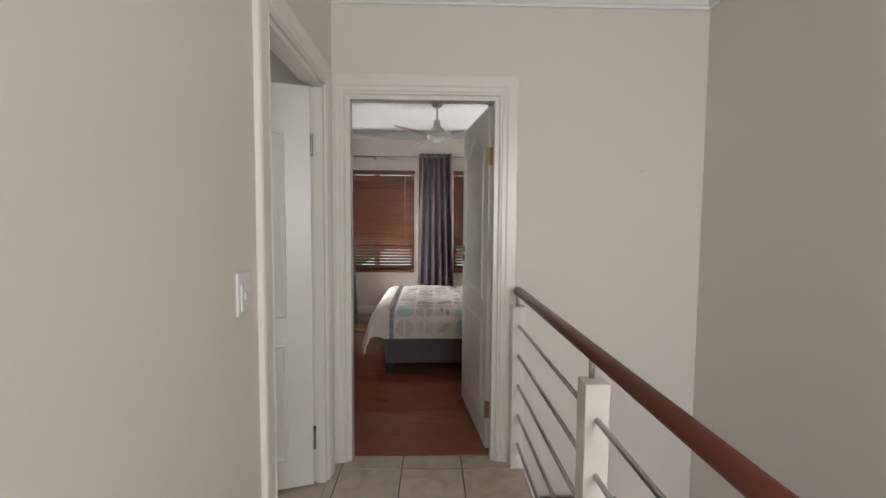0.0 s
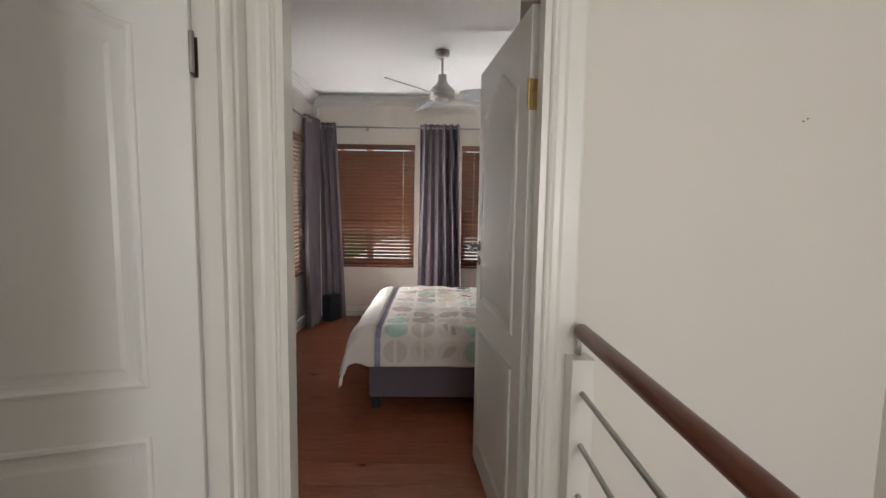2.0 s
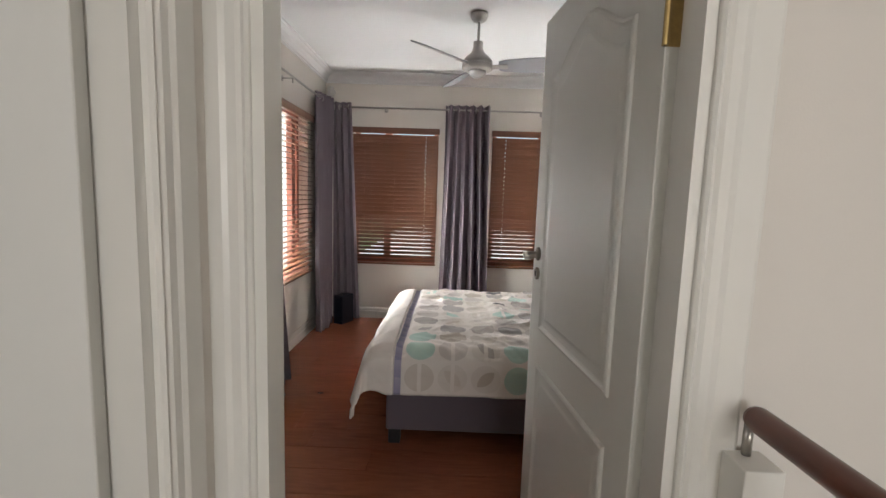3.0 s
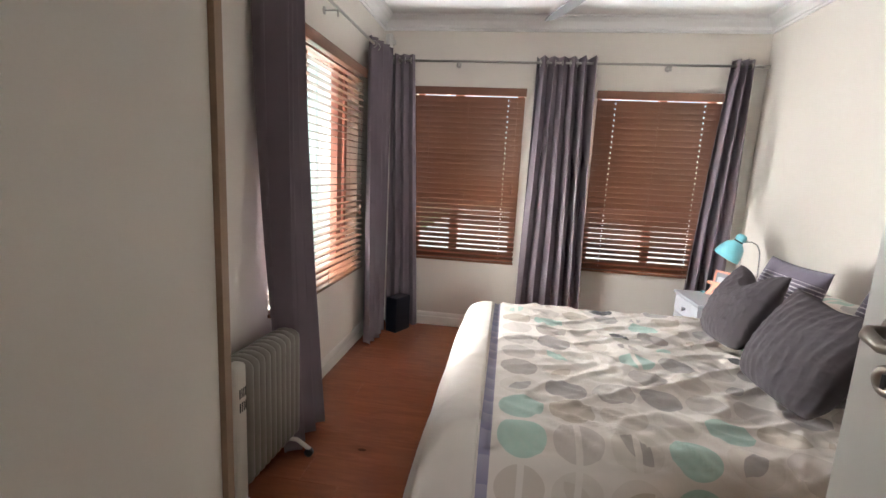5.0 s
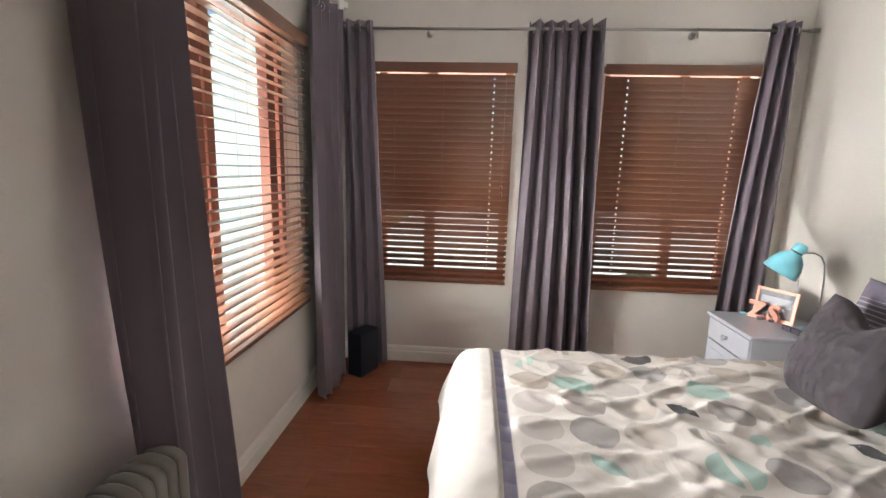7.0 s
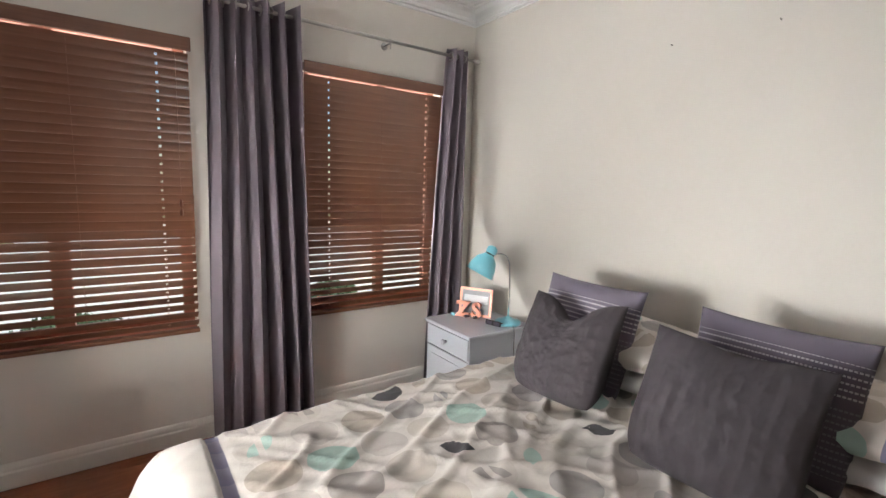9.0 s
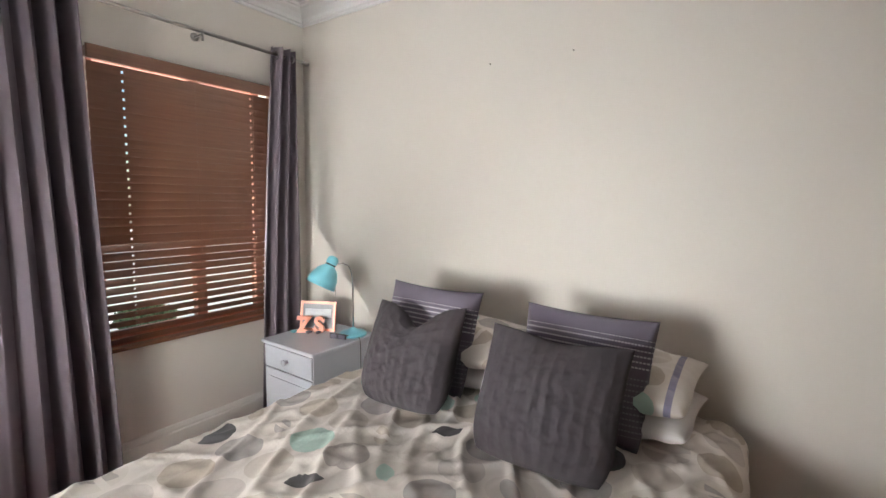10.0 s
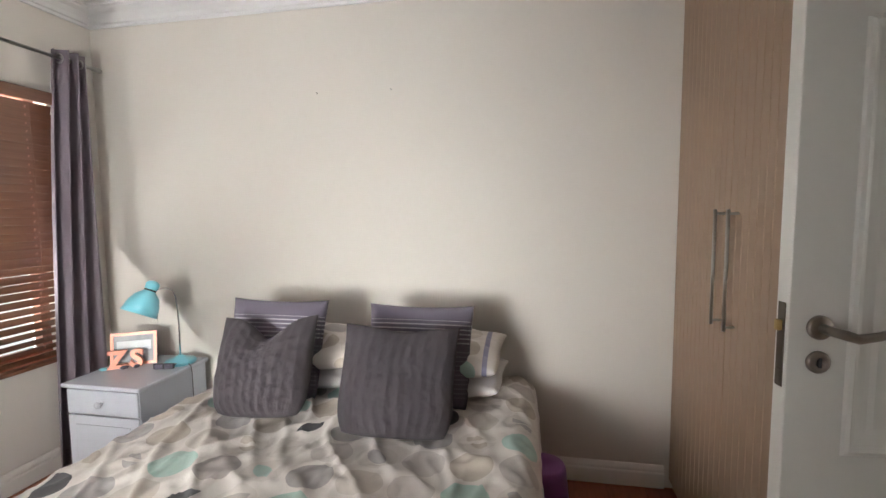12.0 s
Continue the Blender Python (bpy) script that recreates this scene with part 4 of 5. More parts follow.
# ---- ceiling fan ----
def fan(m, angles):
    root = thing("ceiling_fan", "brushed steel ceiling fan with three silver blades hanging from the ceiling", "ceiling fan", m)
    bm = lathe(bmesh.new(), [(0.058, 0.0), (0.060, -0.022), (0.050, -0.045), (0.034, -0.058), (0.012, -0.062)], 28)
    part("canopy", bm, STEEL, root, "", True)
    part("downrod", tube(bmesh.new(), [(0, 0, -0.05), (0, 0, -0.225)], 0.0095, 14), STEEL, root, "", True)
    bm = lathe(bmesh.new(), [(0.018, -0.185), (0.034, -0.190), (0.036, -0.235), (0.048, -0.262), (0.080, -0.290), (0.104, -0.318), (0.106, -0.330), (0.100, -0.334), (0.100, -0.340), (0.106, -0.344), (0.106, -0.372), (0.092, -0.380), (0.03, -0.384)], 32)
    part("motor", bm, STEEL, root, "", True)
    bm = lathe(bmesh.new(), [(0.060, -0.383), (0.058, -0.400), (0.040, -0.416), (0.012, -0.424)], 24)
    part("lamp_bowl", bm, GLASSFROST, root, "frosted glass lamp bowl", True)
    for a in angles:
        bm = bmesh.new()
        prof = [(0.150, 0.044), (0.19, 0.060), (0.30, 0.072), (0.42, 0.076), (0.54, 0.070), (0.60, 0.052), (0.625, 0.026)]
        up, lo = [], []
        for r, w in prof:
            up.append([bm.verts.new((r, -w, 0.004)), bm.verts.new((r, w, 0.004))])
            lo.append([bm.verts.new((r, -w, -0.003)), bm.verts.new((r, w, -0.003))])
        for i in range(len(prof) - 1):
            bm.faces.new((up[i][0], up[i][1], up[i + 1][1], up[i + 1][0]))
            bm.faces.new((lo[i][0], lo[i + 1][0], lo[i + 1][1], lo[i][1]))
            for s in (0, 1):
                bm.faces.new((up[i][s], up[i + 1][s], lo[i + 1][s], lo[i][s]))
        for i in (0, -1):
            bm.faces.new((up[i][0], up[i][1], lo[i][1], lo[i][0]))
        b = part("blade", bm, FANBLADE, root, "silver painted fan blade", m=pose(0, 0, -0.352, 0, 0, a) @ pose(0, 0, 0, -21, 0, 0))
        bm = box(0.095, 0.21, -0.022, 0.022, -0.009, -0.0035, 0.002)
        part("blade_arm", bm, STEEL, b)


fan(pose(0.020, 4.956, ZC), (350, 110, 230))


# ---- oil heater ----
def heater(m, n=10):
    """x along the fins away from the control box; y across; z up."""
    root = thing("oil_heater", "grey oil-filled radiator with cream control box by the wall", "heater", m)
    pitch = 0.040
    for k in range(n):
        x = 0.075 + pitch * k
        bm = bmesh.new()
        prof = []
        W, H0, H1 = 0.066, 0.095, 0.625
        for i in range(9):
            a = math.pi * i / 8
            prof.append((W * math.cos(a), H1 - 0.035 + 0.035 * math.sin(a)))
        for i in range(9):
            a = math.pi + math.pi * i / 8
            prof.append((W * math.cos(a), H0 + 0.035 + 0.035 * math.sin(a)))
        rings = []
        for dx, s in ((-0.0192, 0.94), (-0.008, 1.0), (0.008, 1.0), (0.0192, 0.94)):
            cz = (H0 + H1) / 2
            rings.append([bm.verts.new((x + dx, y * s, cz + (z - cz) * (0.985 if s < 1 else 1))) for y, z in prof])
        for a, b in zip(rings, rings[1:]):
            for i in range(len(prof)):
                bm.faces.new((a[i], a[(i + 1) % len(prof)], b[(i + 1) % len(prof)], b[i]))
        bm.faces.new(rings[0][::-1])
        bm.faces.new(rings[-1])
        part("fin", bm, HEATGREY, root, "", True)
    bm = tube(bmesh.new(), [(0.05, 0, 0.16), (0.075 + pitch * (n - 1), 0, 0.16)], 0.018, 12)
    tube(bm, [(0.05, 0, 0.55), (0.075 + pitch * (n - 1), 0, 0.55)], 0.018, 12)
    part("oil_pipe", bm, HEATGREY, root, "", True)
    cb = part("control_box", box(-0.030, 0.042, -0.074, 0.074, 0.07, 0.640, 0.022, 4), HEATWHITE, root, "cream plastic control box")
    part("handle", box(-0.043, -0.034, -0.052, 0.052, 0.575, 0.590, 0.004), HEATWHITE, cb)
    part("cord_rail", tube(bmesh.new(), [(-0.040, -0.058, 0.62), (-0.045, -0.058, 0.60), (-0.045, -0.058, 0.46)], 0.005, 8), HEATWHITE, cb, "", True)
    R = pose(-0.036, 0.012, 0.545, 0, -90, 0)
    part("thermostat_knob", lathe(bmesh.new(), [(0.022, 0), (0.021, 0.012), (0.016, 0.016)], 20, R), HEATWHITE, cb, "", True)
    part("rocker_switch", box(-0.040, -0.033, -0.004, 0.028, 0.455, 0.485, 0.002), DARKMETAL, cb)
    for y in (-0.030, 0.004):
        part("top_switch", box(-0.010, 0.025, y, y + 0.022, 0.638, 0.643, 0.002), DARKMETAL, cb, "small grey switch")
    # Solid black slivers on the face give the vents' inner shade.
    for r in (0, 1):
        for k in range(4):
            z = 0.53 - r * 0.055
            part("vent_slot_shade", box(-0.012 + k * 0.011, -0.007 + k * 0.011, -0.0755, -0.073, z - 0.018, z + 0.018), BLACK, cb)
    for x in (0.03, 0.075 + pitch * (n - 1)):
        bm = bmesh.new()
        tube(bm, [(x, -0.125, 0.035), (x, -0.06, 0.075), (x, 0.06, 0.075), (x, 0.125, 0.035)], 0.010, 8)
        part("foot", bm, HEATWHITE, root, "white plastic foot", True)
        for y in (-0.12, 0.12):
            part("castor", lathe(bmesh.new(), [(0.012, -0.010), (0.020, -0.010), (0.020, 0.010), (0.012, 0.010)], 14, pose(x, y, 0.020, 0, 90, 0)), BLACK, root, "", True)


heater(Matrix.Translation((-1.345, 4.125, 0.0)) @ pose(0, 0, 0, 0, 0, 88))

# white plug socket low on the wall beside the heater
sock = thing("wall_socket", "white plastic plug socket low on the wall by the heater", "socket", pose(XL, 4.06, 0.30))
part("plate", box(0, 0.009, -0.036, 0.036, -0.06, 0.06, 0.004), WHITEPLASTIC, sock)
part("rocker", box(0.008, 0.013, -0.010, 0.010, 0.025, 0.045, 0.002), WHITEPLASTIC, sock)

# ---- bed ----
BX0, BX1, BYA, BYB = -0.445, 1.455, 4.05, 5.53
bed = thing("bed", "double bed with mauve upholstered base and black block feet", "bed", pose((BX0 + BX1) / 2, (BYA + BYB) / 2, 0))
cx, cy = (BX0 + BX1) / 2, (BYA + BYB) / 2
hx, hy = (BX1 - BX0) / 2, (BYB - BYA) / 2
part("base", box(-hx, hx, -hy, hy, 0.085, 0.345, 0.012, 3), BASECLOTH, bed, "mauve cloth bed base")
part("mattress", box(-hx, hx, -hy, hy, 0.347, 0.535, 0.035, 4), LINEN, bed, "white mattress", True)
for x in (-hx + 0.045, hx - 0.045):
    for y in (-hy + 0.045, hy - 0.045):
        part("foot", box(x - 0.032, x + 0.032, y - 0.032, y + 0.032, 0.0, 0.086, 0.006), BLACK, bed, "black plastic block foot")


def duvet():
    """Cloth laid over the bed: two lengths along the cloth, folded down past the bed's edges and crumpled."""
    bm = bmesh.new()
    uvl = bm.loops.layers.uv.new("cloth")
    ox, oy = 0.37, 0.275
    W, L = (BX1 - 0.02) - BX0 + ox, (BYB - BYA) + 2 * oy
    nu, nv = 190, 170
    top = 0.572
    rad = 0.11

    def drop(d):
        if d <= 0:
            return 0.0, 0.0
        q = rad * math.pi / 2
        if d < q:
            a = d / rad
            return rad * math.sin(a), rad * (1 - math.cos(a))
        return rad, rad + (d - q)

    rows = []
    for j in range(nv + 1):
        row = []
        t = L * j / nv - oy
        for i in range(nu + 1):
            s = W * i / nu - ox
            dx = max(0.0, -s + 0.03)
            d0, d1 = max(0.0, -t + 0.03), max(0.0, t - (BYB - BYA) + 0.03)
            x, y = BX0 - 0.03 * min(1.0, max(0.0, 1 - s / 0.6)) + max(s, 0.03), BYA + min(max(t, 0.03), (BYB - BYA) - 0.03)
            hxo, hz = drop(dx)
            ho0, z0 = drop(d0)
            ho1, z1 = drop(d1)
            flare = 0.22
            hang = hz + (z0 + z1) * (1.0 if dx <= 0 else max(0.15, 1 - dx * 2.4))
            x -= hxo + flare * hz * (1 - 0.55 * min(1.0, z0 / 0.15))
            y += -(ho0 + flare * 0.15 * z0) + (ho1 + flare * 0.5 * z1)
            if hz > 0.05 and (z0 > 0.05 or z1 > 0.05):
                k = min(1.0, (z0 + z1) / 0.25) * min(1.0, hz / 0.25)
                x -= 0.02 * k
                y += 0.03 * k * (-1 if z0 > 0 else 1)
            z = top - hang
            p = Vector((s * 1.0, t * 1.0, 0))
            # broad puffs, then creases that run slantwise
            puff = 0.022 * noise.noise(p * 2.2 + Vector((3, 1, 0)))
            edge = min(1.0, max(0.0, (s + 0.1) / 0.5))
            cr = noise.noise(Vector((s * 1.7 + t * 1.1, t * 5.5 - s * 3.2, 2.0)))
            cr2 = noise.noise(Vector((s * 2.2 - t * 1.6, t * 7.0 + s * 5.5, 7.0)))
            cr3 = noise.noise(Vector((s * 6.0 + t * 2.5, t * 10.0 - s * 2.0, 12.0)))
            crease = (0.0105 * math.exp(-(cr / 0.10) ** 2) + 0.0085 * math.exp(-(cr2 / 0.09) ** 2) + 0.006 * math.exp(-(cr3 / 0.10) ** 2) - 0.007) * (0.25 + 0.75 * edge)
            head = max(0.0, (s - 0.95) / 0.8)
            crease *= 1 + 0.8 * head * math.exp(-((t - 1.0) / 0.4) ** 2)
            seam = -0.010 * math.exp(-((s - 0.1) / 0.02) ** 2)
            off = puff + crease + seam
            if hang < 0.04:
                z += off
            else:
                off *= 0.45
                wv = 0.012 * math.sin((t if hz > z0 + z1 else s) * 13 + 3 * noise.noise(p * 3))
                if hz > z0 + z1:
                    x -= 0.6 * off + wv * min(1, hang / 0.2)
                elif z0 > 0:
                    y -= 0.5 * off + 0.4 * wv * min(1, hang / 0.2)
                else:
                    y += 0.6 * off + wv * min(1, hang / 0.2)
            z = max(z, 0.06)
            row.append((bm.verts.new((x, y, z)), (s + ox - 0.22, t)))
        rows.append(row)
    for a, b in zip(rows, rows[1:]):
        for i in range(nu):
            q = (a[i], a[i + 1], b[i + 1], b[i])
            f = bm.faces.new([v[0] for v in q])
            for lp, v in zip(f.loops, q):
                lp[uvl].uv = v[1]
    root = thing("duvet", "", "", pose(0, 0, 0))
    other = bm.copy()
    key = other.loops.layers.uv["cloth"]
    cut = 0.225
    bmesh.ops.delete(bm, geom=[f for f in bm.faces if f.loops[1][uvl].uv.x <= cut], context="FACES")
    bmesh.ops.delete(other, geom=[f for f in other.faces if f.loops[1][key].uv.x > cut], context="FACES")
    for nm, b, lab in (("printed_cover", bm, "cream cotton printed with coloured discs"), ("border", other, "plain cream cotton border")):
        ob = part(nm, b, DUVET, root, lab, True)
        sol = ob.modifiers.new("thickness", "SOLIDIFY")
        sol.thickness = 0.008
    return tagged(root, "crumpled cream duvet with grey, beige and mint discs over the bed", "duvet")


duvet()


def cushion(name, w, h, thick, material, m, label, category="cushion", ears=0.16, dent=0.0, ribs=0, wrinkle=0.004, seed=0, plump=0.0, soft=0.5):
    """A stuffed square cover: x across, y its thickness, z up, the origin at the middle of its lower edge."""
    bm = bmesh.new()
    uvl = bm.loops.layers.uv.new("cloth")
    n = 96 if ribs else 44
    for side in (-1, 1):
        g = []
        for j in range(n + 1):
            row = []
            for i in range(n + 1):
                a, b = 2 * i / n - 1, 2 * j / n - 1
                k = max(0.0, 1 - a * a) ** soft * max(0.0, 1 - b * b) ** soft
                pin_x = 1 - ears * (1 - b * b) * a * a * 0.35
                pin_z = 1 - ears * (1 - a * a) * b * b * 0.35
                low = 1 - 0.10 * max(0.0, -b) ** 3
                x, z = a * w / 2 * pin_x * low, b * h / 2 * pin_z * (1 - 0.05 * a * a * (b < 0))
                y = side * thick / 2 * k * (1 + plump * 0.5 * (0.25 - b))
                if plump and b < 0:
                    x *= 1 - 0.42 * plump * b ** 4
                    z += h / 2 * 0.30 * plump * a ** 4 * b * b
                q = Vector((a * 2.2, b * 2.2, seed * 5.3 + side))
                y += side * k ** 0.5 * wrinkle * (1 - 2 * abs(noise.noise(q * 1.7))) + side * wrinkle * 0.5 * k * noise.noise(q * 6)
                if ribs:
                    col = a * ribs / 2 + 0.35 * noise.noise(Vector((a * 2, b * 2, seed)))
                    q1, c0 = col - math.floor(col), math.floor(col)
                    bend = 0.11 * math.sin(b * 9 + c0 * 2.1 + 1.5 * noise.noise(Vector((c0, b * 2, seed))))
                    weave = math.exp(-((q1 - 0.5 - bend) / 0.11) ** 2) + math.exp(-((q1 - 0.5 + bend) / 0.11) ** 2) - 0.9 * math.exp(-(min(q1, 1 - q1) / 0.09) ** 2)
                    y += side * 0.0022 * weave * min(1, k * 3)
                if dent:
                    d = math.exp(-((a - 0.05) / 0.40) ** 2) * max(0.0, b) ** 1.3
                    z -= dent * d
                    y *= 1 - 0.25 * d
                row.append((bm.verts.new((x, y, z + h / 2)), (x + 1, z + h / 2)))
            g.append(row)
        for j in range(n):
            for i in range(n):
                q = (g[j][i], g[j][i + 1], g[j + 1][i + 1], g[j + 1][i])
                f = bm.faces.new([v[0] for v in (q if side < 0 else q[::-1])])
                for lp, v in zip(f.loops, (q if side < 0 else q[::-1])):
                    lp[uvl].uv = v[1]
    bmesh.ops.remove_doubles(bm, verts=bm.verts, dist=0.0004)
    ob = part(name, bm, material, None, "", True, m)
    return tagged(ob, label, category, "cushions on the bed" if category == "cushion" else "pillows on the bed")


def leaning(x, y, z, yaw, lean, roll=0.0):
    """Stands on (x, y, z), faces -x turned by yaw, leans back by lean."""
    return pose(x, y, z, 0, 0, -90 + yaw) @ pose(0, 0, 0, -lean, 0, 0) @ pose(0, 0, 0, 0, roll, 0)


TOPZ = 0.575
for y, tag in ((5.14, "far"), (4.46, "near")):
    for k, z in enumerate((0.585, 0.695)):
        cushion("pillow", 0.70, 0.44, 0.15, (PILLOWCASE if y > 4.8 else PILLOW_HEM) if k else LINEN, Matrix.Translation((1.235 - 0.01 * k, y + 0.01 * k, z + 0.055)) @ pose(0, 0, 0, 0, 0, -90) @ pose(0, 0, 0, -90 + 7 * k, 0, 0) @ pose(0, 0, -0.22), "plump pillow in a printed cotton case on top of the stack" if k else "plump white pillow below the printed one", "pillow", ears=0.2, seed=7 + k + y, wrinkle=0.008, soft=0.42)
cushion("scatter_cushion", 0.50, 0.47, 0.15, STRIPED, leaning(1.00, 5.20, TOPZ - 0.025, 0, 17), "large slate stitched cushion behind the dented knitted one", seed=1)
cushion("scatter_cushion", 0.49, 0.46, 0.15, STRIPED, leaning(1.01, 4.50, TOPZ - 0.025, 0, 17, 0), "large slate stitched cushion behind the upright knitted one", seed=2)
cushion("knitted_cushion", 0.45, 0.435, 0.20, KNIT, leaning(0.755, 5.11, TOPZ - 0.006, -2, 25, -4), "charcoal cable-knit cushion with a dented top, leaning on a striped one", seed=3, dent=0.09, ribs=11, wrinkle=0.006, plump=0.26)
cushion("knitted_cushion", 0.47, 0.44, 0.20, KNIT, leaning(0.690, 4.515, TOPZ - 0.01, 6, 28, 2), "charcoal cable-knit cushion standing upright, leaning on a striped one", seed=4, dent=0.015, ribs=11, wrinkle=0.005, plump=0.2)


# ---- nightstand and what stands on it ----
NX0, NX1, NY0, NY1, NZ = 0.985, 1.455, 5.89, 6.31, 0.57
ns = thing("nightstand", "light grey painted nightstand with two drawers and round knobs", "nightstand", pose(NX1, (NY0 + NY1) / 2, 0))
w, d = (NY1 - NY0) / 2, NX1 - NX0
part("top", box(-d - 0.022, 0.0, -w - 0.020, w + 0.020, NZ - 0.022, NZ, 0.006, 3), GREYPAINT, ns)
part("side_panel", box(-d, -0.006, -w, -w + 0.018, 0.0, NZ - 0.023, 0.002), GREYPAINT, ns)
part("side_panel", box(-d, -0.006, w - 0.018, w, 0.0, NZ - 0.023, 0.002), GREYPAINT, ns)
part("back_panel", box(-0.012, -0.004, -w + 0.019, w - 0.019, 0.02, NZ - 0.023), GREYPAINT, ns)
part("plinth", box(-d + 0.004, -d + 0.02, -w + 0.019, w - 0.019, 0.0, 0.07), GREYPAINT, ns)
part("inner_shelf", box(-d + 0.022, -0.013, -w + 0.019, w - 0.019, 0.07, 0.085), GREYPAINT, ns)
for z0, z1 in ((0.415, 0.540), (0.080, 0.408)):
    dr = part("drawer" if z0 > 0.3 else "cupboard_door", box(-d - 0.012, -d + 0.006, -w + 0.003, w - 0.003, z0, z1, 0.004), GREYPAINT, ns, "grey painted front")
    if z0 < 0.3:
        part("raised_field", box(-d - 0.016, -d - 0.011, -w + 0.05, w - 0.05, z0 + 0.045, z1 - 0.045, 0.002), GREYPAINT, dr)
    zk = (z0 + z1) / 2 if z0 > 0.3 else z1 - 0.08
    R = pose(-d - 0.012, 0.0 if z0 > 0.3 else -w + 0.05, zk, 0, -90, 0)
    part("knob", lathe(bmesh.new(), [(0.010, 0), (0.008, 0.008), (0.012, 0.014), (0.017, 0.020), (0.016, 0.028), (0.008, 0.032)], 20, R), GREYPAINT, dr, "round grey knob", True)


def desk_lamp(m):
    """Base at the origin; the arm rises and bends over towards local -x."""
    root = thing("desk_lamp", "turquoise enamel desk lamp with a chrome bent neck on the nightstand", "lamp", m)
    bm = lathe(bmesh.new(), [(0.076, 0.0), (0.077, 0.012), (0.068, 0.020), (0.036, 0.028), (0.018, 0.038), (0.009, 0.044)], 28)
    part("base", bm, TEAL, root, "round turquoise base", True)
    pts = [(0.0, 0, 0.036), (0.003, 0, 0.16), (0.000, 0, 0.29), (-0.006, 0, 0.36), (-0.025, 0, 0.400), (-0.055, 0, 0.415), (-0.085, 0, 0.413), (-0.105, 0, 0.405)]
    part("neck", tube(bmesh.new(), pts, 0.0048, 12), CHROME, root, "chrome bent neck", True)
    R = pose(-0.130, 0, 0.405, 0, 28, 0)
    prof = [(0.008, 0.058), (0.022, 0.054), (0.032, 0.040), (0.031, 0.020), (0.026, 0.005), (0.034, -0.004), (0.057, -0.026), (0.074, -0.066), (0.083, -0.118), (0.080, -0.118), (0.070, -0.066), (0.052, -0.030), (0.020, -0.008)]
    sh = part("shade", lathe(bmesh.new(), prof, 32, R, cap=False), TEAL, root, "turquoise enamel bell shade", True)
    part("cap", lathe(bmesh.new(), [(0.008, 0.0585), (0.001, 0.0587)], 16, R), TEAL, sh)
    part("collar", lathe(bmesh.new(), [(0.0265, 0.002), (0.0285, 0.005), (0.0285, 0.011), (0.0265, 0.014)], 28, R), BLACK, sh, "black collar ring", True)
    part("bulb", lathe(bmesh.new(), [(0.012, -0.01), (0.014, -0.03), (0.024, -0.052), (0.020, -0.068), (0.006, -0.074)], 20, R), GLASSFROST, sh, "", True)
    part("pull_chain", tube(bmesh.new(), [(-0.100, 0.0, 0.325), (-0.100, 0.0, 0.235)], 0.0012, 6), CHROME, sh)
    part("chain_bead", lathe(bmesh.new(), [(0.001, -0.005), (0.004, 0), (0.001, 0.005)], 10, pose(-0.100, 0, 0.268)), CHROME, sh, "", True)
    return root


desk_lamp(Matrix.Translation((1.345, 5.965, NZ)) @ pose(0, 0, 0, 0, 0, -24) @ Matrix.Scale(1.06, 4))
bm = tube(bmesh.new(), [(1.33, 5.905, NZ + 0.008), (1.31, 5.88, NZ + 0.006), (1.30, 5.862, NZ + 0.001), (1.298, 5.855, NZ - 0.03), (1.30, 5.853, 0.3), (1.33, 5.85, 0.01)], 0.0025, 8)
solid("power_cord", bm, BLACK, "thin black lamp cord hanging over the nightstand edge", "cord", smooth=True)


def photo_frame(m):
    root = thing("photo_frame", "rose gold photo frame holding a grey picture on the nightstand", "photo frame", m)
    W, H, b = 0.225, 0.182, 0.015
    bm = bmesh.new()
    for a in ((-W / 2, W / 2, 0, b), (-W / 2, W / 2, H - b, H), (-W / 2, -W / 2 + b, b, H - b), (W / 2 - b, W / 2, b, H - b)):
        add_box(bm, a[0], a[1], -0.006, 0.006, a[2], a[3])
    part("frame", bm, COPPER, root, "rose gold frame")
    part("backing", box(-W / 2 + b, W / 2 - b, 0.000, 0.004, b, H - b), PHOTO, root, "grey picture sheet")
    part("picture_band", box(-W / 2 + 0.030, W / 2 - 0.030, -0.0025, -0.0005, 0.082, 0.135), PICTURE, root, "pale picture band")
    part("strut", box(-0.02, 0.02, 0.006, 0.010, 0, H * 0.7), PHOTO, root)
    return root


FR = Matrix.Translation((1.265, 6.195, NZ)) @ pose(0, 0, 0, 0, 0, -61)
photo_frame(FR @ pose(0, 0, 0.001, -9, 0, 0))


def letter(ch, m, label):
    cu = bpy.data.curves.new("letter", "FONT")
    cu.body, cu.size, cu.extrude, cu.bevel_depth, cu.offset = ch, 0.135, 0.009, 0.0012, 0.004
    tmp = bpy.data.objects.new("letter_curve", cu)
    scene.collection.objects.link(tmp)
    bpy.context.view_layer.update()
    me = bpy.data.meshes.new_from_object(tmp.evaluated_get(bpy.context.evaluated_depsgraph_get()))
    bpy.data.objects.remove(tmp)
    me.materials.clear()
    me.materials.append(COPPER)
    ob = new("letter", me)
    ob.matrix_basis = m
    return tagged(ob, label, "ornament")


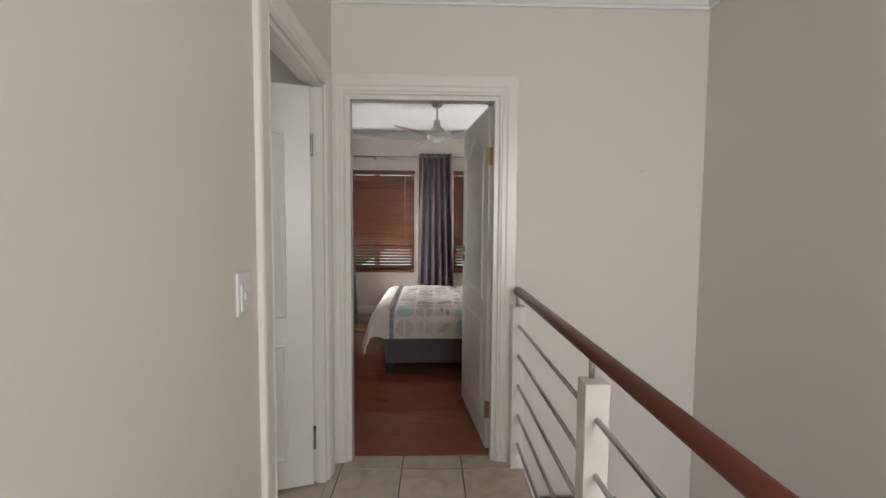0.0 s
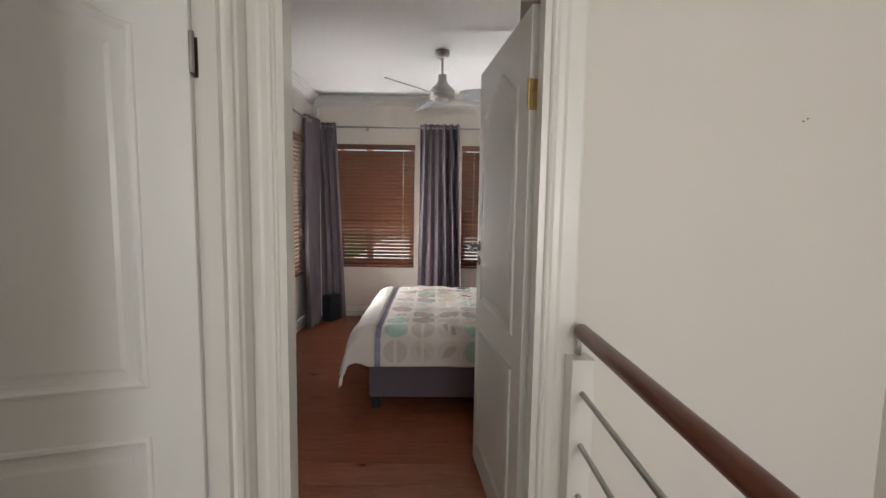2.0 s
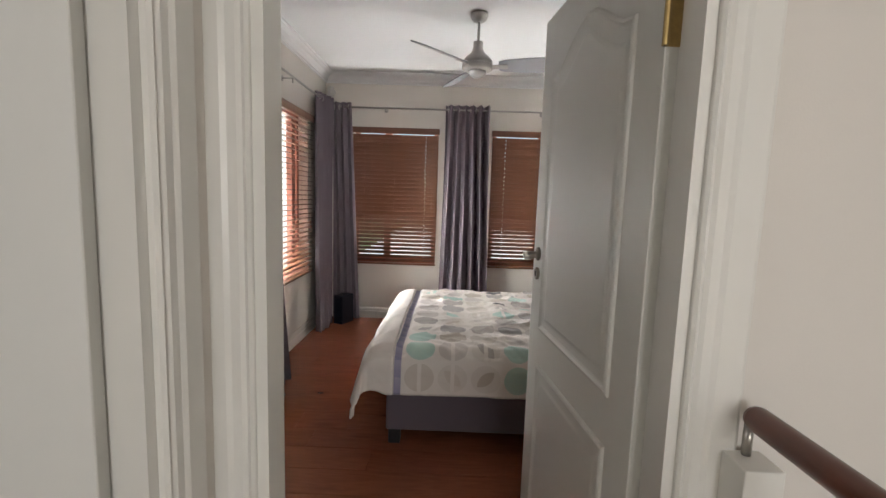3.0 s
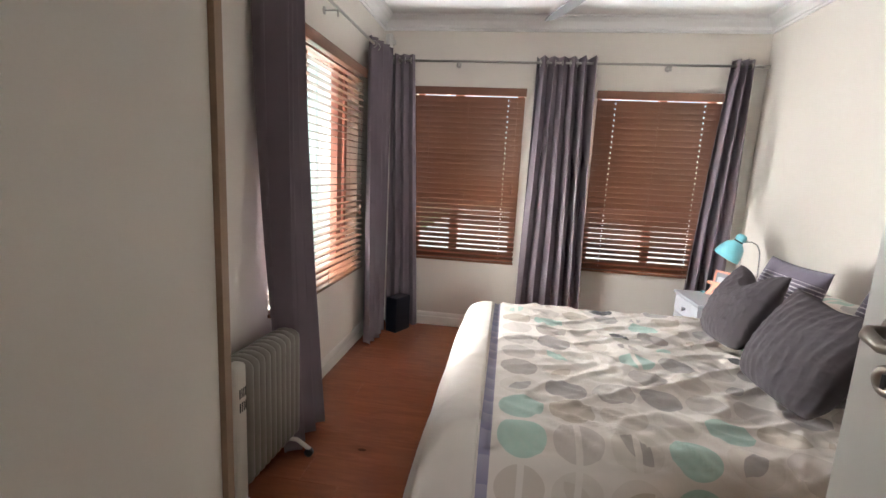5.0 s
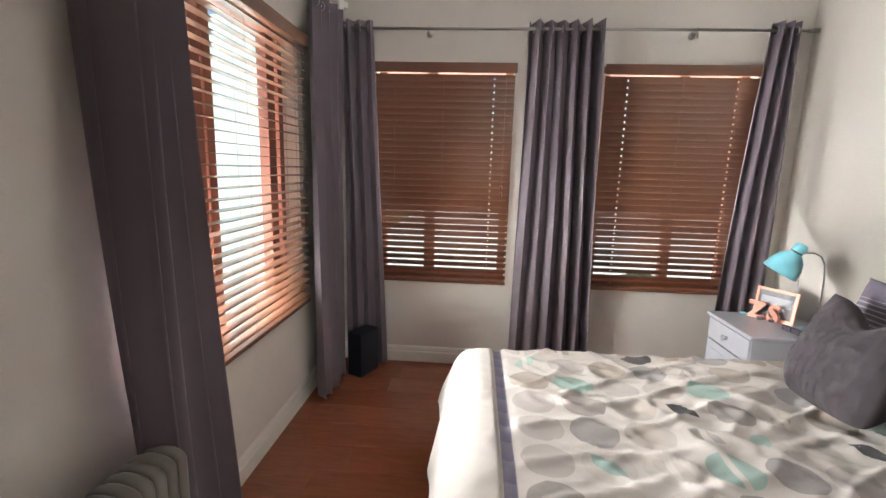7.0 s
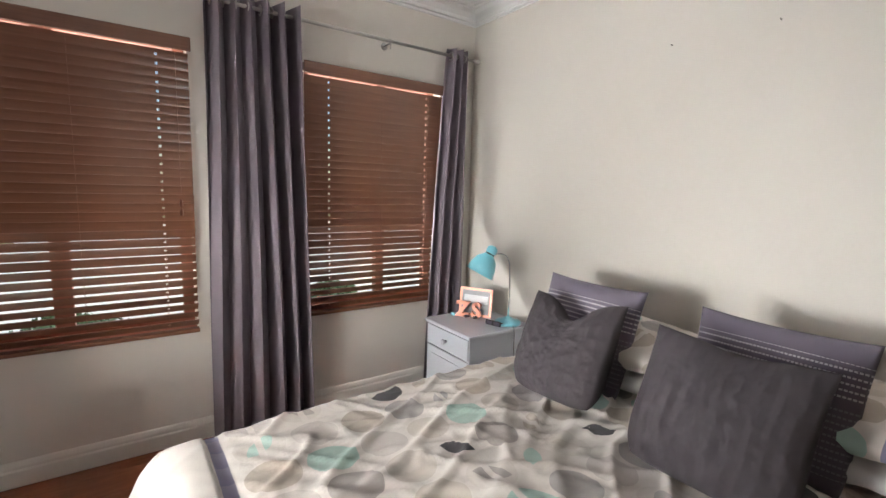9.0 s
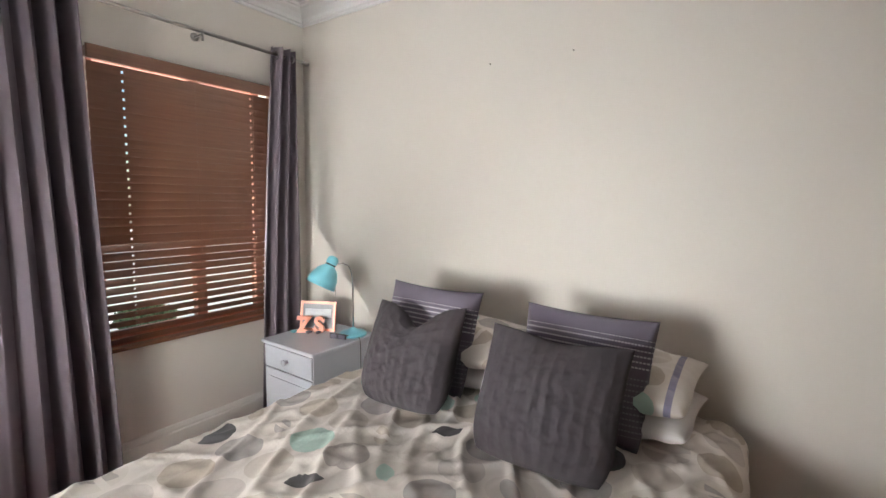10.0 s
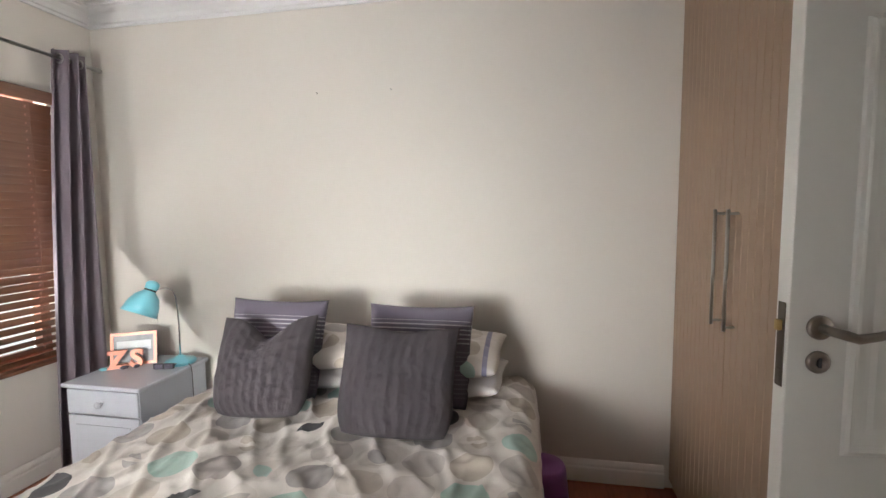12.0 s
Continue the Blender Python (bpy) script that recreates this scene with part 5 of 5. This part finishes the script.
letter("Z", FR @ pose(-0.110, -0.045, 0.004, 90, 0, 8), "rose gold ornament shaped as the letter Z beside the photo frame")
letter("S", FR @ pose(-0.005, -0.038, 0.004, 82, 0, -6), "rose gold letter S ornament in front of the photo frame")
for k, (x, y, c, lab) in enumerate(((-0.125, -0.062, TEAL, "small turquoise trinket beside the letters"), (-0.03, -0.065, FEATHER, "dark patterned trinket in front of the letters"), (0.03, -0.06, FEATHER, "dark patterned trinket in front of the letters"))):
    bm = bmesh.new()
    bmesh.ops.create_icosphere(bm, subdivisions=2, radius=0.016)
    for v in bm.verts:
        v.co = Vector((v.co.x * 1.3, v.co.y * 0.8, v.co.z * 0.6)) * (1 + 0.3 * noise.noise(v.co * 90 + Vector((k, 0, 0))))
    solid("trinket", bm, c, lab, "trinket", smooth=True, m=FR @ pose(x, y, 0.0105, 0, 0, 30 * k))


def sunglasses(m):
    root = thing("sunglasses", "folded black sunglasses lying on the nightstand", "sunglasses", m)
    part("front", box(-0.062, 0.062, -0.006, 0.006, 0.004, 0.040, 0.004), BLACK, root)
    for s in (-1, 1):
        bm = tube(bmesh.new(), [(s * 0.060, 0.004, 0.028), (s * 0.060, 0.028, 0.026), (s * 0.040, 0.040, 0.018), (-s * 0.040, 0.040 + 0.006 * s, 0.012)], 0.0035, 8)
        part("arm", bm, BLACK, root, "", True)
        part("lens", box(s * 0.03 - 0.024, s * 0.03 + 0.024, -0.0075, -0.005, 0.008, 0.034, 0.001), FEATHER, root)


sunglasses(Matrix.Translation((1.225, 5.965, NZ)) @ pose(0, 0, 0, 0, 0, -75) @ Matrix.Scale(0.88, 4))

# ---- purple step stool on the far side of the bed ----
st = thing("step_stool", "purple plastic children's step stool beside the bed", "stool", pose(1.235, 3.935, 0))
bm = lathe(bmesh.new(), [(0.125, 0.0), (0.118, 0.02), (0.100, 0.20), (0.096, 0.222), (0.085, 0.232), (0.02, 0.234)], 28)
part("body", bm, PURPLE, st, "", True)
# No opening is cut: a black disc shows the hole's shade.
part("hand_hole_shade", lathe(bmesh.new(), [(0.013, 0), (0.012, 0.0022)], 16, pose(-0.045, 0.03, 0.2335)), BLACK, st)

# nail stubs on the bed wall
for y, z, lab in ((5.156, 2.066, "small nail stub high on the bed wall"), (4.736, 2.063, "small nail stub high on the bed wall")):
    bm = tube(bmesh.new(), [(XR + 0.002, y, z), (XR - 0.010, y, z + 0.002)], 0.003, 8)
    solid("nail", bm, DARKMETAL, lab, "nail")

# ---- outside ----
ground = bmesh.new()
add_box(ground, -60, 60, -40, 80, -3.3, -3.2)
solid("ground", ground, GRASS, "short green lawn outside the house", "ground", kind="structure")
solid("neighbour_wall", box(-5.2, -5.0, -6.0, 6.2, -3.2, 3.0), EXTWALL, "pale rendered garden wall of the neighbouring house", "wall", kind="structure")
# Assumed pale ground, added to give the glare seen between the slats.
solid("pale_ground_sheet", box(-7, 50, 8.5, 70, -3.2, -3.12), PALE_GROUND, "pale ground added outside so gaps between blind slats look white", "paving", kind="structure")


def tree(m, h, r, seed):
    root = thing("tree", "low leafy garden tree standing on the added pale ground", "tree", m)
    rnd = random.Random(seed)
    bm = tube(bmesh.new(), [(0, 0, 0), (0.05, 0.02, h * 0.35), (-0.03, 0.05, h * 0.7), (0, 0, h * 0.9)], [0.16, 0.12, 0.08, 0.03], 10)
    for k in range(6):
        a = k * 1.05
        z = h * (0.4 + 0.07 * k)
        tube(bm, [(0, 0, z), (math.cos(a) * r * 0.4, math.sin(a) * r * 0.4, z + h * 0.10), (math.cos(a) * r * 0.75, math.sin(a) * r * 0.75, z + h * 0.2)], [0.06, 0.04, 0.015], 7)
    part("trunk", bm, BARK, root, "", True)
    verts, faces = [], []
    for k in range(5200):
        a, b = rnd.uniform(0, 2 * math.pi), math.acos(rnd.uniform(-1, 1))
        q = r * rnd.uniform(0.45, 1.0) ** 0.6
        c = Vector((q * math.sin(b) * math.cos(a), q * math.sin(b) * math.sin(a), h * 0.68 + 0.8 * q * math.cos(b)))
        c += Vector((noise.noise(c * 1.1), noise.noise(c * 1.1 + Vector((5, 0, 0))), 0)) * 0.7
        e = Euler((rnd.uniform(0, 3), rnd.uniform(0, 3), rnd.uniform(0, 6))).to_matrix()
        s = rnd.uniform(0.05, 0.10)
        n = len(verts)
        for p in ((-s, 0, 0), (0, -s * 0.45, 0), (s, 0, 0), (0, s * 0.45, 0)):
            verts.append(c + e @ Vector(p))
        faces.append((n, n + 1, n + 2, n + 3))
    me = bpy.data.meshes.new("crown")
    me.from_pydata(verts, [], faces)
    me.materials.append(LEAF)
    cr = new("crown", me)
    cr.parent = root
    return root


solid("garden_screen", box(-4.6, -3.70, 10.2, 10.3, -3.2, 3.4), SCREEN, "pale blue-green garden screen before the added pale wall", "screen", kind="structure")
# Backdrop added to catch the sun and fill the side window with white.
solid("white_view_wall", box(-12.0, -2.2, 10.5, 10.7, -3.2, 3.6), EXTWALL, "tall pale wall added so the side window's view looks white", "wall", kind="structure")
tree(pose(-1.6, 14.5, -3.2), 2.0, 0.9, 4)
tree(pose(4.6, 17.0, -3.2), 1.8, 0.6, 5)

# ---- floor pieces ----
boards = bmesh.new()
add_box(boards, 0, 1.285, 0, 0.192, -0.008, 0.0)
bevel(boards, 0.0012, 1)
full = finish("laminate_board", boards, BOARD)
floor = tagged(new("floor_boards"), "warm reddish-brown laminate boards with dark knots", "floor", kind="structure")
rnd = random.Random(11)
y = 2.652
row = 0
while y < Y1:
    x = XL - rnd.uniform(0.1, 1.2)
    while x < XR:
        x1 = x + 1.285
        yb = min(y + 0.192, Y1 + 0.01)
        a, b = max(x, XL - 0.01), min(x1, XR + 0.01)
        if b - a > 0.02:
            if a == x and b == x1 and yb == y + 0.192:
                ob = new("board", full)
                ob.matrix_basis = pose(x, y, 0)
            else:
                bm = bevel(add_box(bmesh.new(), 0, b - a, 0, yb - y, -0.008, 0.0), 0.0012, 1)
                ob = new("board", finish("board_cut", bm, BOARD))
                ob.matrix_basis = pose(a, y, 0)
            ob.parent = floor
        x = x1 + 0.0004
    y += 0.1924
    row += 1

tiles = tagged(new("landing_tiles"), "cream mottled ceramic floor tiles with dark grout", "floor", kind="structure")
bm = bevel(add_box(bmesh.new(), 0, 0.328, 0, 0.328, -0.008, 0.0), 0.002, 1)
tile_mesh = finish("tile", bm, TILE)
gx, gy, P = -0.19, 2.48, 0.3335
for i in range(-2, 3):
    for j in range(-14, 1):
        x0, x1 = gx + i * P + 0.0027, gx + (i + 1) * P - 0.0027
        y0, y1 = gy + j * P + 0.0027, gy + (j + 1) * P - 0.0027
        a, b, c, e = max(x0, XC + 0.001), min(x1, 0.474), max(y0, YB), min(y1, 2.613)
        if b - a < 0.01 or e - c < 0.01:
            continue
        if (a, b, c, e) == (x0, x1, y0, y1):
            ob = new("tile", tile_mesh)
        else:
            ob = new("tile", finish("tile_cut", bevel(add_box(bmesh.new(), 0, b - a, 0, e - c, -0.008, 0.0), 0.002, 1), TILE))
        ob.matrix_basis = pose(a, c, 0)
        ob.parent = tiles
bm = add_box(bmesh.new(), -2.6, XC - 0.001, 0.7, 2.5, -0.01, -0.002)
solid("side_room_floor", bm, TILE, "cream tiled floor of the side room", "floor", kind="structure")
